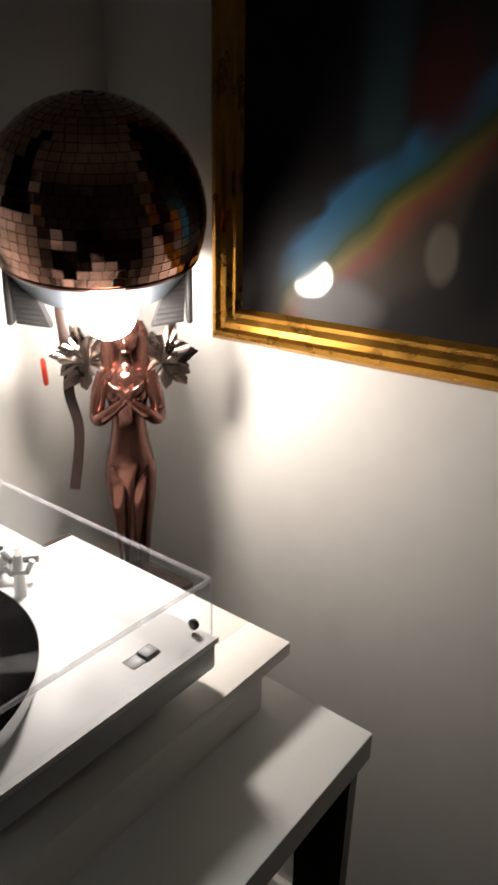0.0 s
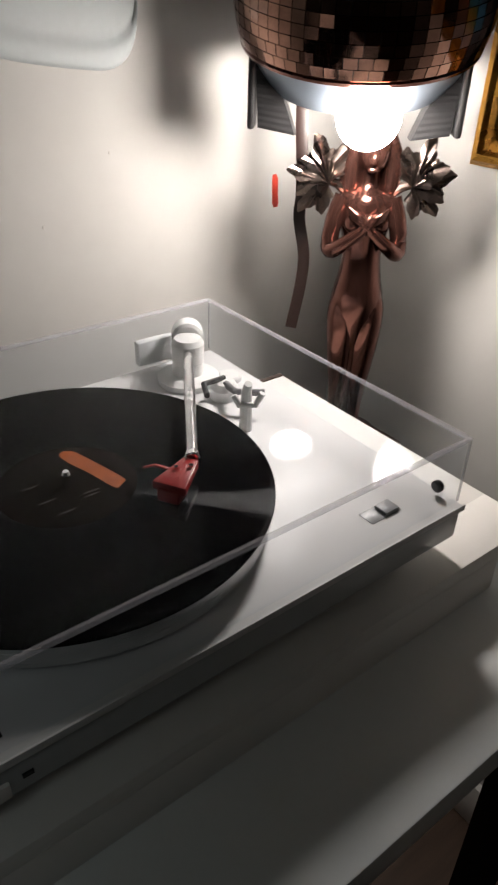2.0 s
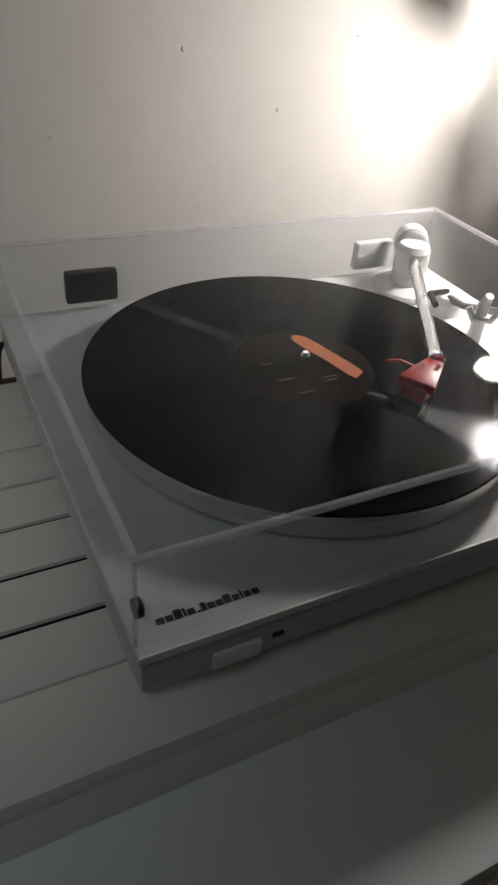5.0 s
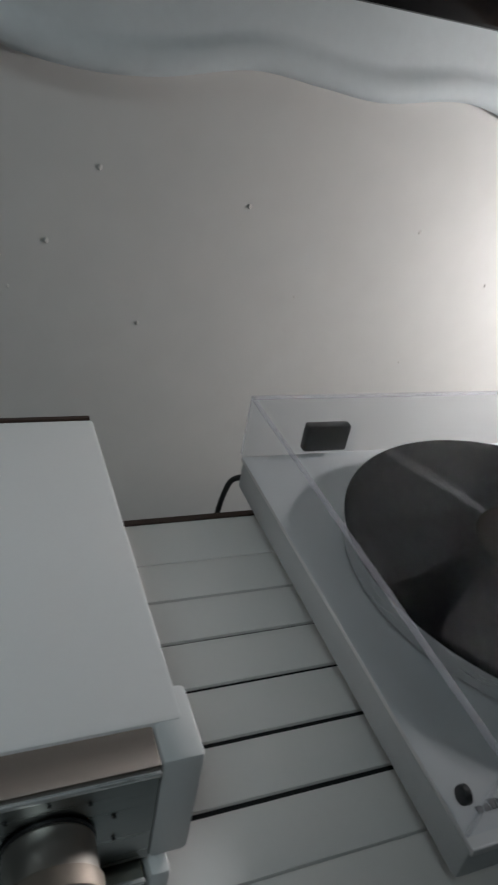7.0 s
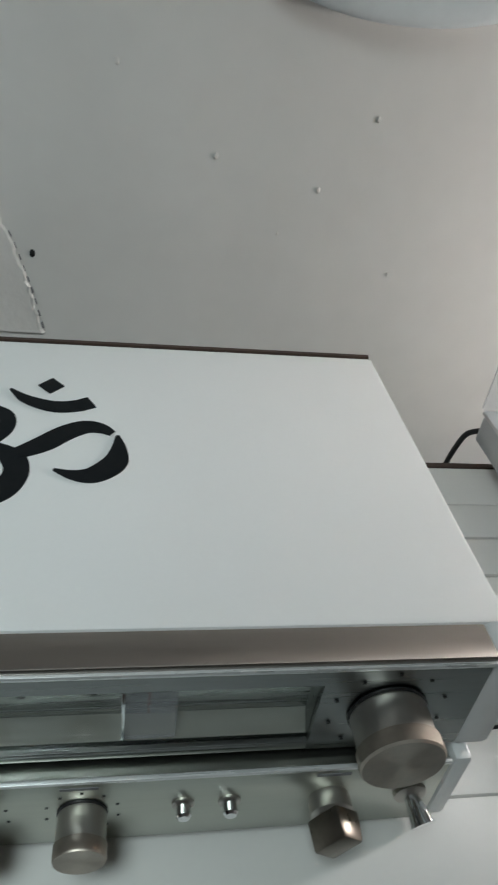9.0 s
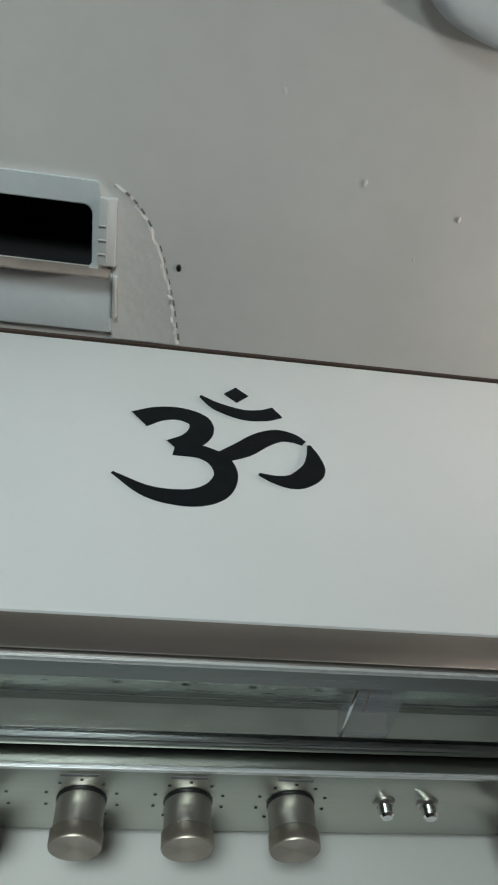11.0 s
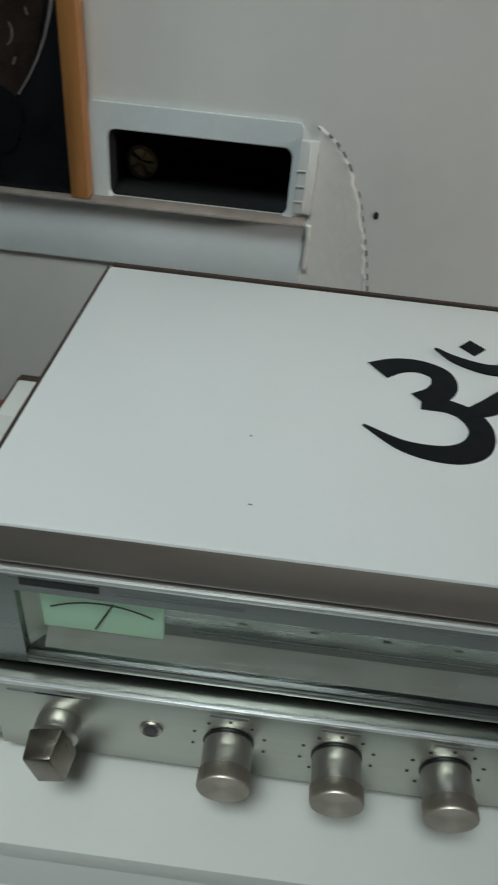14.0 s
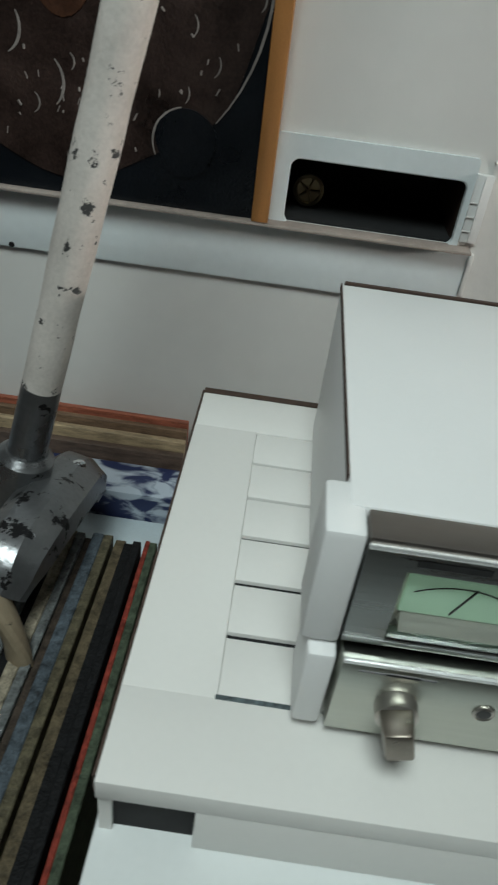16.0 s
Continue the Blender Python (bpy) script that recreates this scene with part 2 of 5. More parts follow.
M_IRON = flaked("worn_silver_iron", (0.24, 0.245, 0.255), (0.03, 0.03, 0.032), 0.40, 45, 0.32, 0.8)
M_TANIRON = flaked("tan_painted_iron", (0.36, 0.29, 0.20), (0.05, 0.04, 0.035), 0.42, 45, 0.45, 0.2)


# ---- mesh helpers ----
def box(bm, x0, x1, y0, y1, z0, z1, bevel=0.0, seg=2):
    g = bmesh.ops.create_cube(bm, size=1)["verts"]
    for v in g:
        v.co = ((x0 + x1) / 2 + v.co.x * (x1 - x0), (y0 + y1) / 2 + v.co.y * (y1 - y0), (z0 + z1) / 2 + v.co.z * (z1 - z0))
    if bevel:
        es = list({e for v in g for e in v.link_edges})
        bmesh.ops.bevel(bm, geom=es, offset=bevel, segments=seg, profile=0.5, affect="EDGES")
    return bm


def one_box(*a, bevel=0.0, seg=2):
    return box(bmesh.new(), *a, bevel=bevel, seg=seg)


def lathe(profile, m=Matrix.Identity(4), seg=40, bm=None, cap=True):
    """Rings of (radius, height) turned about z, then placed by m."""
    bm = bm or bmesh.new()
    rings = []
    for r, h in profile:
        rings.append([bm.verts.new(m @ Vector((r * math.cos(a), r * math.sin(a), h))) for a in (2 * math.pi * k / seg for k in range(seg))])
    for a, b in zip(rings, rings[1:]):
        for k in range(seg):
            bm.faces.new((a[k], a[(k + 1) % seg], b[(k + 1) % seg], b[k]))
    if cap:
        bm.faces.new(rings[0][::-1])
        bm.faces.new(rings[-1])
    return bm


def tube(path, radii, seg=16, bm=None, flat=1.0, side=None):
    """A tube along points; flat squeezes it across the side direction."""
    bm = bm or bmesh.new()
    pts = [Vector([float(v) for v in q]) for q in path]
    if not hasattr(radii, "__len__"):
        radii = [radii] * len(pts)
    rings, ref = [], Vector(side or (0.1, 0.2, 1)).normalized()
    for i, q in enumerate(pts):
        d = (pts[min(i + 1, len(pts) - 1)] - pts[max(i - 1, 0)]).normalized()
        u = ref - d * ref.dot(d)
        if u.length < 1e-3:
            u = d.orthogonal()
        u.normalize()
        w = d.cross(u)
        rings.append([bm.verts.new(q + float(radii[i]) * (u * math.cos(a) * flat + w * math.sin(a))) for a in (2 * math.pi * k / seg for k in range(seg))])
    for a, b in zip(rings, rings[1:]):
        for k in range(seg):
            bm.faces.new((a[k], a[(k + 1) % seg], b[(k + 1) % seg], b[k]))
    bm.faces.new(rings[0][::-1])
    bm.faces.new(rings[-1])
    return bm


def smooth_path(pts, n=6):
    """Catmull-Rom points through pts (any dimension)."""
    q = [np.array(a, float) for a in pts]
    q = [2 * q[0] - q[1]] + q + [2 * q[-1] - q[-2]]
    out = []
    for a, b, c, d in zip(q, q[1:], q[2:], q[3:]):
        for k in range(n):
            s = k / n
            out.append(0.5 * (2 * b + (c - a) * s + (2 * a - 5 * b + 4 * c - d) * s * s + (3 * b - a - 3 * c + d) * s ** 3))
    return out + [q[-2]]


def finish(name, bm, material, angle=26):
    me = bpy.data.meshes.new(name)
    bmesh.ops.recalc_face_normals(bm, faces=bm.faces)
    for fc in bm.faces:
        fc.smooth = True
    for e in bm.edges:
        if len(e.link_faces) == 2 and e.calc_face_angle(0) > radians(angle):
            e.smooth = False
    bm.to_mesh(me)
    bm.free()
    me.materials.append(material)
    return new(name, me)


def thing(name, base, label, category, group="", kind=""):
    ob = new(name)
    ob.location = base
    ob.empty_display_size = 0.05
    return tagged(ob, label, category, group, kind)


def base_of(ob):
    return Vector(ob.location) + (base_of(ob.parent) if ob.parent else Vector())


def part(name, bm, material, parent, label="", angle=26):
    ob = finish(name, bm, material, angle)
    ob.parent = parent
    inv = Vector()
    o = parent
    while o:
        if o.type == "EMPTY":
            inv -= o.location
        o = o.parent
    ob.matrix_parent_inverse = Matrix.Translation(inv) if parent.type == "EMPTY" else Matrix.Identity(4)
    return tagged(ob, label)


def structure(name, bm, material, label, category):
    return tagged(finish(name, bm, material), label, category, kind="structure")


def axis(p, d):
    """A pose at p whose z axis points along d."""
    return Matrix.Translation(p) @ Vector(d).to_track_quat("Z", "Y").to_matrix().to_4x4()


# ---- room ----
NX0, NX1, NZ0, NZ1 = -0.803, -0.644, 0.857, 0.915
bm = bmesh.new()
box(bm, -2.6, NX0, WALL_Y, WALL_Y + 0.15, 0, 2.5)
box(bm, NX1, WALL_X, WALL_Y, WALL_Y + 0.15, 0, 2.5)
box(bm, NX0, NX1, WALL_Y, WALL_Y + 0.15, 0, NZ0)
box(bm, NX0, NX1, WALL_Y, WALL_Y + 0.15, NZ1, 2.5)
structure("wall_north", bm, M_WALL, "painted cream plaster wall with small marks and a niche", "wall")
structure("wall_east", one_box(WALL_X, WALL_X + 0.15, -2.6, WALL_Y + 0.15, 0, 2.5), M_WALL, "painted cream plaster wall lit by the lamp", "wall")
# south and west walls are unseen; their darkness holds the bounce down
structure("wall_south", one_box(-2.75, WALL_X + 0.15, -2.75, -2.6, 0, 2.5), M_FAR, "unseen wall behind the viewer, darkened to cut bounced light", "wall")
structure("wall_west", one_box(-2.75, -2.6, -2.6, WALL_Y + 0.15, 0, 2.5), M_FAR, "unseen wall at the far side, darkened to cut bounced light", "wall")
structure("floor", one_box(-2.75, WALL_X + 0.15, -2.75, WALL_Y + 0.15, -0.1, 0), M_FLOOR, "dark stained wooden floor", "floor")
structure("ceiling", one_box(-2.75, WALL_X + 0.15, -2.75, WALL_Y + 0.15, 2.5, 2.6), M_CEIL, "plain white painted ceiling", "ceiling")
structure("baseboard", one_box(WALL_X - 0.015, WALL_X, -2.6, WALL_Y, 0, 0.09, bevel=0.004), M_WHITE, "white painted skirting board along the wall", "baseboard")


# ---- table and bench ----
table = thing("side_table", (-0.27, 0.0, 0.0), "low white-topped side table with dark wooden legs", "table")
part("tabletop", one_box(-0.847, 0.330, -0.283, 0.150, TABLE - 0.030, TABLE, bevel=0.002), M_TABLE, table)
part("apron", one_box(-0.80, 0.290, -0.235, -0.215, 0.58, TABLE - 0.0305, bevel=0.002), M_DARKWOOD, table, "dark stained wooden apron")
part("apron", one_box(-0.80, 0.290, 0.10, 0.12, 0.58, TABLE - 0.0305, bevel=0.002), M_DARKWOOD, table)
for sx in (-0.82, 0.280):
    for sy in (-0.277, 0.085):
        part("leg", tube([(sx + 0.022, sy + 0.022, 0), (sx + 0.022, sy + 0.022, TABLE - 0.0305)], [0.024, 0.034], seg=4), M_DARKWOOD, table, "dark wooden leg")

bench = thing("slatted_bench_shelf", (-0.25, 0.0, TABLE), "low white slatted shelf board standing on the table", "shelf")
BX0, BX1, BY0, BY1 = -0.845, 0.334, -0.185, 0.155
SX0, SX1, SY0, PITCH = -0.796, 0.236, -0.1335, 0.0392
GAPS = (0.0007, 0.0021, 0.0021, 0.0018, 0.0014, 0.0012, 0.0006)     # half widths, front to back
T0 = BENCH - 0.015
part("front_rail", one_box(BX0, BX1, BY0, SY0 - GAPS[0], T0, BENCH, bevel=0.0008), M_WHITE, bench)
part("back_rail", one_box(BX0, BX1, SY0 + 6 * PITCH + GAPS[6], BY1 - 0.004, T0, BENCH, bevel=0.0015), M_WHITE, bench)
part("back_edge", one_box(BX0, BX1, BY1 - 0.004, BY1 + 0.002, T0, BENCH + 0.001, bevel=0.0005), M_EDGE, bench, "raw brown back edge")
part("side_edge", one_box(BX0 - 0.0016, BX0 - 0.0001, BY0 + 0.003, BY1, T0, BENCH - 0.0006), M_EDGE, bench, "dark brown side edge")
part("end_board", one_box(BX0, SX0, SY0 - 0.0015, SY0 + 6 * PITCH + 0.0015, T0, BENCH - 0.0002, bevel=0.0006), M_WHITE, bench)
part("end_board", one_box(SX1, BX1, SY0 - 0.0015, SY0 + 6 * PITCH + 0.0015, T0, BENCH - 0.0002, bevel=0.0006), M_WHITE, bench)
for k in range(6):
    part("slat", one_box(SX0 + 0.0001, SX1 - 0.0001, SY0 + k * PITCH + GAPS[k], SY0 + (k + 1) * PITCH - GAPS[k + 1], T0, BENCH - 0.0002, bevel=0.0005), M_WHITE, bench)
# near-black strips stand in for the shade down in the slat gaps
for k in range(1, 6):
    part("gap_shade_strip", one_box(SX0 + 0.0005, SX1 - 0.0005, SY0 + k * PITCH - GAPS[k] - 0.0003, SY0 + k * PITCH + GAPS[k] + 0.0003, T0 + 0.001, BENCH - 0.0032), M_DARK, bench)
part("joint_mark", one_box(-0.797, -0.757, SY0 - 0.0016, SY0 + 0.0012, BENCH - 0.001, BENCH + 0.0004, bevel=0.0003), M_JOINTMARK, bench, "dark mottled strip in the joint")
part("apron", one_box(-0.798, 0.290, BY0 + 0.0002, -0.165, TABLE, T0, bevel=0.0008), M_WHITE, bench)
part("apron", one_box(-0.798, 0.290, 0.12, 0.136, TABLE, T0, bevel=0.0015), M_WHITE, bench)
# solid dark block paints the shade of the open bench end
part("end_block", one_box(-0.842, -0.7985, BY0 + 0.006, 0.12, TABLE, T0 - 0.0005), M_DARK, bench, "near-black block for the shade in the hollow end")
part("corner_post", one_box(-0.8445, -0.838, BY0 + 0.003, BY0 + 0.030, TABLE, T0 - 0.0002), M_WHITE, bench)
part("side_apron", one_box(-0.798, -0.782, -0.165, 0.12, TABLE, T0), M_WHITE, bench)
part("side_apron", one_box(0.274, 0.290, -0.165, 0.12, TABLE, T0), M_WHITE, bench)
# dark sheet paints the shade below the slats
part("underside_shade", one_box(-0.78, 0.272, -0.16, 0.115, TABLE + 0.001, TABLE + 0.004), M_DARK, bench, "near-black sheet for the shade under the slats")


# ---- turntable ----
XL, XR, YF, YB = -0.177, 0.246, -0.168, 0.177
tt = thing("turntable", (0.03, 0.0, BENCH), "silver turntable under a clear dust cover on the white shelf", "turntable")
part("plinth", one_box(XL + 0.001, XR - 0.001, YF + 0.001, YB - 0.004, DECK - 0.031, DECK - 0.004, bevel=0.003), M_BODY, tt, "grey plastic plinth")
part("deck_plate", one_box(XL, XR, YF, YB - 0.003, DECK - 0.004, DECK, bevel=0.0012), M_SILVER, tt, "satin silver top plate")
for fx in (XL + 0.045, XR - 0.045):
    for fy in (YF + 0.05, YB - 0.05):
        part("foot", lathe([(0.021, BENCH), (0.023, BENCH + 0.003), (0.022, DECK - 0.031)], Matrix.Translation((fx, fy, 0)), 24), M_BLACK, tt, "black rubber foot")
part("platter", lathe([(0.1475, DECK + 0.003), (0.1485, DECK + 0.005), (0.1485, Z0 - 0.004), (0.147, Z0 - 0.0022), (0.01, Z0 - 0.0022)], seg=96), M_ALU, tt, "turned aluminium platter")
part("spindle", lathe([(0.0036, Z0 - 0.001), (0.0036, Z0 + 0.009), (0.0022, Z0 + 0.0115)], seg=16), M_CHROME, tt)
part("power_button", one_box(-0.140, -0.114, YF - 0.0018, YF + 0.001, DECK - 0.0265, DECK - 0.0155, bevel=0.0006), M_PLAST, tt, "pale square button")
part("front_mark", one_box(-0.107, -0.101, YF - 0.0004, YF + 0.002, DECK - 0.019, DECK - 0.0165), M_BLACK, tt)
# maker's mark as plain bars
lx = -0.163
for k, (w, h) in enumerate(((38, 34), (36, 34), (38, 52), (12, 48), (38, 34), (18, 8), (24, 46), (36, 34), (34, 34), (36, 50), (36, 34), (12, 48), (32, 34), (38, 34))):
    part("logo_bar", one_box(lx, lx + w * 1.02e-4, -0.1532, -0.1532 + h * 1.02e-4, DECK + 0.0001, DECK + 0.0004), M_BLACK, tt, "black maker's mark")
    lx += w * 1.02e-4 + 0.0008
part("speed_switch_recess", one_box(0.171, 0.202, -0.1435, -0.129, DECK, DECK + 0.0004, bevel=0.0001), M_GREY, tt, "grey switch recess")
part("speed_switch", one_box(0.186, 0.2005, -0.1425, -0.130, DECK + 0.0004, DECK + 0.0032, bevel=0.0008), M_GREY, tt)
for hx in (-0.103, 0.173):
    h = part("hinge", one_box(hx - 0.021, hx + 0.021, YB - 0.014, YB - 0.004, DECK + 0.008, DECK + 0.034, bevel=0.002), M_BLACK if hx < 0 else M_PLAST, tt, "hinge block behind the cover")
    part("hinge_clip", one_box(hx - 0.026, hx + 0.026, YB - 0.0165, YB - 0.0145, DECK + 0.004, DECK + 0.038, bevel=0.0008), M_ACRYL, h)
for nx, s in ((XL, 1), (XR, -1)):
    part("rubber_stop", lathe([(0.0045, 0), (0.005, 0.001), (0.005, 0.004), (0.003, 0.005)], axis((nx + s * 0.0045, -0.146, DECK + 0.008), (s, 0, 0)), 16), M_BLACK, tt, "black rubber stop")
# dust cover: five clear walls 3 mm thick
cover = part("dust_cover", one_box(XL, XR, YF + 0.006, YB, LIDTOP - 0.003, LIDTOP, bevel=0.001), M_ACRYL, tt, "clear acrylic dust cover")
for a in ((XL, XL + 0.003, YF + 0.009, YB - 0.003), (XR - 0.003, XR, YF + 0.009, YB - 0.003), (XL, XR, YF + 0.006, YF + 0.009), (XL, XR, YB - 0.003, YB)):
    part("cover_side", one_box(*a, DECK + 0.0004, LIDTOP - 0.0031), M_ACRYL, cover)

# whitish bars stand in for light caught along the polished cover edges
for a in ((XL, XR, YF + 0.0055, YF + 0.009, LIDTOP - 0.0030, LIDTOP + 0.0004), (XL, XR, YB - 0.0030, YB + 0.0004, LIDTOP - 0.0026, LIDTOP + 0.0004),
          (XL - 0.0004, XL + 0.0028, YF + 0.009, YB - 0.003, LIDTOP - 0.0028, LIDTOP + 0.0004), (XR - 0.0028, XR + 0.0004, YF + 0.009, YB - 0.003, LIDTOP - 0.0028, LIDTOP + 0.0004),
          (XL - 0.0003, XL + 0.0015, YF + 0.0056, YF + 0.0076, DECK + 0.0006, LIDTOP - 0.003), (XR - 0.0015, XR + 0.0003, YF + 0.0056, YF + 0.0076, DECK + 0.0006, LIDTOP - 0.003),
          (XL - 0.0003, XL + 0.0012, YB - 0.0012, YB + 0.0003, DECK + 0.0006, LIDTOP - 0.003), (XR - 0.0012, XR + 0.0003, YB - 0.0012, YB + 0.0003, DECK + 0.0006, LIDTOP - 0.003)):
    part("cover_edge", one_box(*a, bevel=0.0005, seg=1), M_ACREDGE, cover)
part("cover_flange", one_box(XL - 0.0006, XR + 0.0006, YF - 0.0010, YF + 0.0005, DECK - 0.0042, DECK + 0.0014, bevel=0.0005), M_SILVER, cover, "bright front lip")
part("cable", tube(smooth_path([(-0.160, 0.168, 0.778), (-0.174, 0.180, 0.770), (-0.180, 0.187, 0.754), (-0.181, 0.198, 0.70), (-0.178, 0.210, 0.58)], 6), 0.0026, 14), M_BLACK, tt, "thin black cable hanging behind")

# tonearm
PIV, COL = Vector((0.186, 0.126, Z0 + 0.012)), Vector((0.081, -0.041, Z0 + 0.012))
dirn = (COL - PIV).normalized()
part("arm_base", lathe([(0.030, DECK), (0.031, DECK + 0.006), (0.026, DECK + 0.009), (0.016, DECK + 0.010), (0.015, Z0 + 0.002)], Matrix.Translation((PIV.x, PIV.y, 0)), 32), M_PLAST, tt, "round white arm base")
arm = part("tonearm", tube([PIV - dirn * 0.006, PIV + dirn * 0.02, COL], [0.0052, 0.0050, 0.0048], 16), M_ALU, tt, "straight silver tonearm")
part("pivot_housing", lathe([(0.014, Z0 - 0.004), (0.016, Z0), (0.016, Z0 + 0.018), (0.013, Z0 + 0.023), (0.006, Z0 + 0.024)], Matrix.Translation(PIV.xy.to_3d()), 28), M_PLAST, arm, "white pivot housing")
part("counterweight", lathe([(0.013, 0.0), (0.016, 0.002), (0.016, 0.018), (0.0135, 0.021)], axis(PIV - dirn * 0.012 + Vector((0, 0, 0.004)), -dirn), 28), M_PLAST, arm, "white counterweight")
part("collar", lathe([(0.0058, -0.008), (0.0066, -0.006), (0.0066, -0.001), (0.0056, 0.0)], axis(COL, dirn), 20), M_CHROME, arm)
hd = (Vector((0.046, -0.062, 0)) - COL.xy.to_3d()).normalized()
hs = bmesh.new()
box(hs, -0.0100, 0.0100, 0.001, 0.038, -0.002, 0.005, bevel=0.0015)
for v in hs.verts:
    v.co.x *= 0.55 + 0.75 * min(1.0, v.co.y / 0.024)
box(hs, -0.0085, 0.0085, 0.024, 0.040, -0.010, 0.001, bevel=0.002)
hm = Matrix.Translation(COL + Vector((0, 0, -0.002))) @ Matrix.Rotation(math.atan2(-hd.x, hd.y), 4, "Z")
bmesh.ops.transform(hs, matrix=hm, verts=hs.verts)
shell = part("headshell", hs, M_RED, arm, "red plastic headshell with cartridge")
fl = tube([hm @ Vector(q) for q in ((0.008, 0.018, 0.003), (0.020, 0.020, 0.005), (0.028, 0.022, 0.002))], [0.0022, 0.0018, 0.0014], 8, flat=0.5)
part("finger_lift", fl, M_RED, shell)
for q in ((-0.005, 0.012, 0.006), (0.004, 0.018, 0.006)):
    part("screw", lathe([(0.0016, 0), (0.0016, 0.0012)], hm @ Matrix.Translation(q), 10), M_CHROME, shell)
rest = part("arm_rest", tube([(0.176, 0.018, DECK), (0.176, 0.018, Z0 + 0.014), (0.174, 0.013, Z0 + 0.025)], [0.006, 0.005, 0.0035], 12), M_PLAST, tt, "white arm rest and clip")
part("rest_clip", tube([(0.166, 0.023, Z0 + 0.012), (0.168, 0.018, Z0 + 0.004), (0.180, 0.010, Z0 + 0.004), (0.184, 0.006, Z0 + 0.016)], 0.003, 8), M_PLAST, rest)
part("cue_lever", tube([(0.196, 0.075, DECK + 0.014), (0.188, 0.050, DECK + 0.020), (0.206, 0.030, DECK + 0.022)], [0.004, 0.003, 0.0035], 10), M_GREY, tt, "grey cueing lever")
part("cue_base", lathe([(0.014, DECK), (0.014, DECK + 0.010), (0.010, DECK + 0.016)], Matrix.Translation((0.196, 0.078, 0)), 24), M_PLAST, tt)
part("arm_lift_bar", tube([(0.200, 0.085, DECK + 0.016), (0.168, 0.072, DECK + 0.024), (0.158, 0.052, DECK + 0.024)], 0.0028, 8), M_BLACK, tt)
part("anti_skate_dial", lathe([(0.012, DECK), (0.012, DECK + 0.004), (0.010, DECK + 0.006)], Matrix.Translation((0.222, 0.105, 0)), 24), M_PLAST, tt)

# record
m = bpy.data.materials.new("black_vinyl")
m.use_nodes = True
nt = m.node_tree
b = nt.nodes["Principled BSDF"]
nt.nodes.remove(b)
b = nt.nodes.new("ShaderNodeBsdfGlossy")
dif, mixv = nt.nodes.new("ShaderNodeBsdfDiffuse"), nt.nodes.new("ShaderNodeMixShader")
dif.inputs[0].default_value = (0.004, 0.004, 0.0045, 1)
mixv.inputs[0].default_value = 0.010
nt.links.new(dif.outputs[0], mixv.inputs[1])
nt.links.new(b.outputs[0], mixv.inputs[2])
sheen, mixs, tang = nt.nodes.new("ShaderNodeBsdfAnisotropic"), nt.nodes.new("ShaderNodeMixShader"), nt.nodes.new("ShaderNodeTangent")
tang.direction_type, tang.axis = "RADIAL", "Z"
sheen.inputs["Roughness"].default_value, sheen.inputs["Anisotropy"].default_value = 0.20, 0.92
mixs.inputs[0].default_value = 0.006
nt.links.new(tang.outputs[0], sheen.inputs["Tangent"])
nt.links.new(mixv.outputs[0], mixs.inputs[1])
nt.links.new(sheen.outputs[0], mixs.inputs[2])
nt.links.new(mixs.outputs[0], nt.nodes["Material Output"].inputs[0])
tc, sep = nt.nodes.new("ShaderNodeTexCoord"), nt.nodes.new("ShaderNodeVectorMath")
sep.operation = "MULTIPLY"
sep.inputs[1].default_value = (1, 1, 0)
nt.links.new(tc.outputs["Object"], sep.inputs[0])
ln = nt.nodes.new("ShaderNodeVectorMath")
ln.operation = "LENGTH"
nt.links.new(sep.outputs[0], ln.inputs[0])
grv = nt.nodes.new("ShaderNodeMath")
grv.operation = "MULTIPLY"
grv.inputs[1].default_value = 5200
nt.links.new(ln.outputs["Value"], grv.inputs[0])
sn = nt.nodes.new("ShaderNodeMath")
sn.operation = "SINE"
nt.links.new(grv.outputs[0], sn.inputs[0])
bands = nt.nodes.new("ShaderNodeTexNoise")
bands.noise_dimensions = "1D"
bands.inputs["Scale"].default_value = 260
nt.links.new(ln.outputs["Value"], bands.inputs["W"])
rg = nt.nodes.new("ShaderNodeMapRange")
rg.inputs[1].default_value, rg.inputs[2].default_value, rg.inputs[3].default_value, rg.inputs[4].default_value = 0.35, 0.7, 0.06, 0.13
nt.links.new(bands.outputs["Fac"], rg.inputs[0])
nt.links.new(rg.outputs[0], b.inputs["Roughness"])
bp = nt.nodes.new("ShaderNodeBump")
bp.inputs["Strength"].default_value, bp.inputs["Distance"].default_value = 0.02, 0.00022
nt.links.new(sn.outputs[0], bp.inputs["Height"])
nt.links.new(bp.outputs[0], b.inputs["Normal"])
M_VINYL = m
rec = thing("vinyl_record", (0, 0, Z0 - 0.002), "black vinyl record with a dark and orange label on the platter", "record")
prof = [(0.0036, Z0 - 0.0021), (0.1500, Z0 - 0.0021), (0.1510, Z0 - 0.0012), (0.1500, Z0 - 0.0002), (0.146, Z0), (0.0036, Z0)]
part("disc", lathe(prof, seg=160, cap=False), M_VINYL, rec)
lab = part("label", lathe([(0.0036, Z0 + 0.0002), (0.0495, Z0 + 0.0002), (0.050, Z0)], seg=80, cap=False), M_LABEL, rec, "dark paper label")
ob_ = bmesh.new()
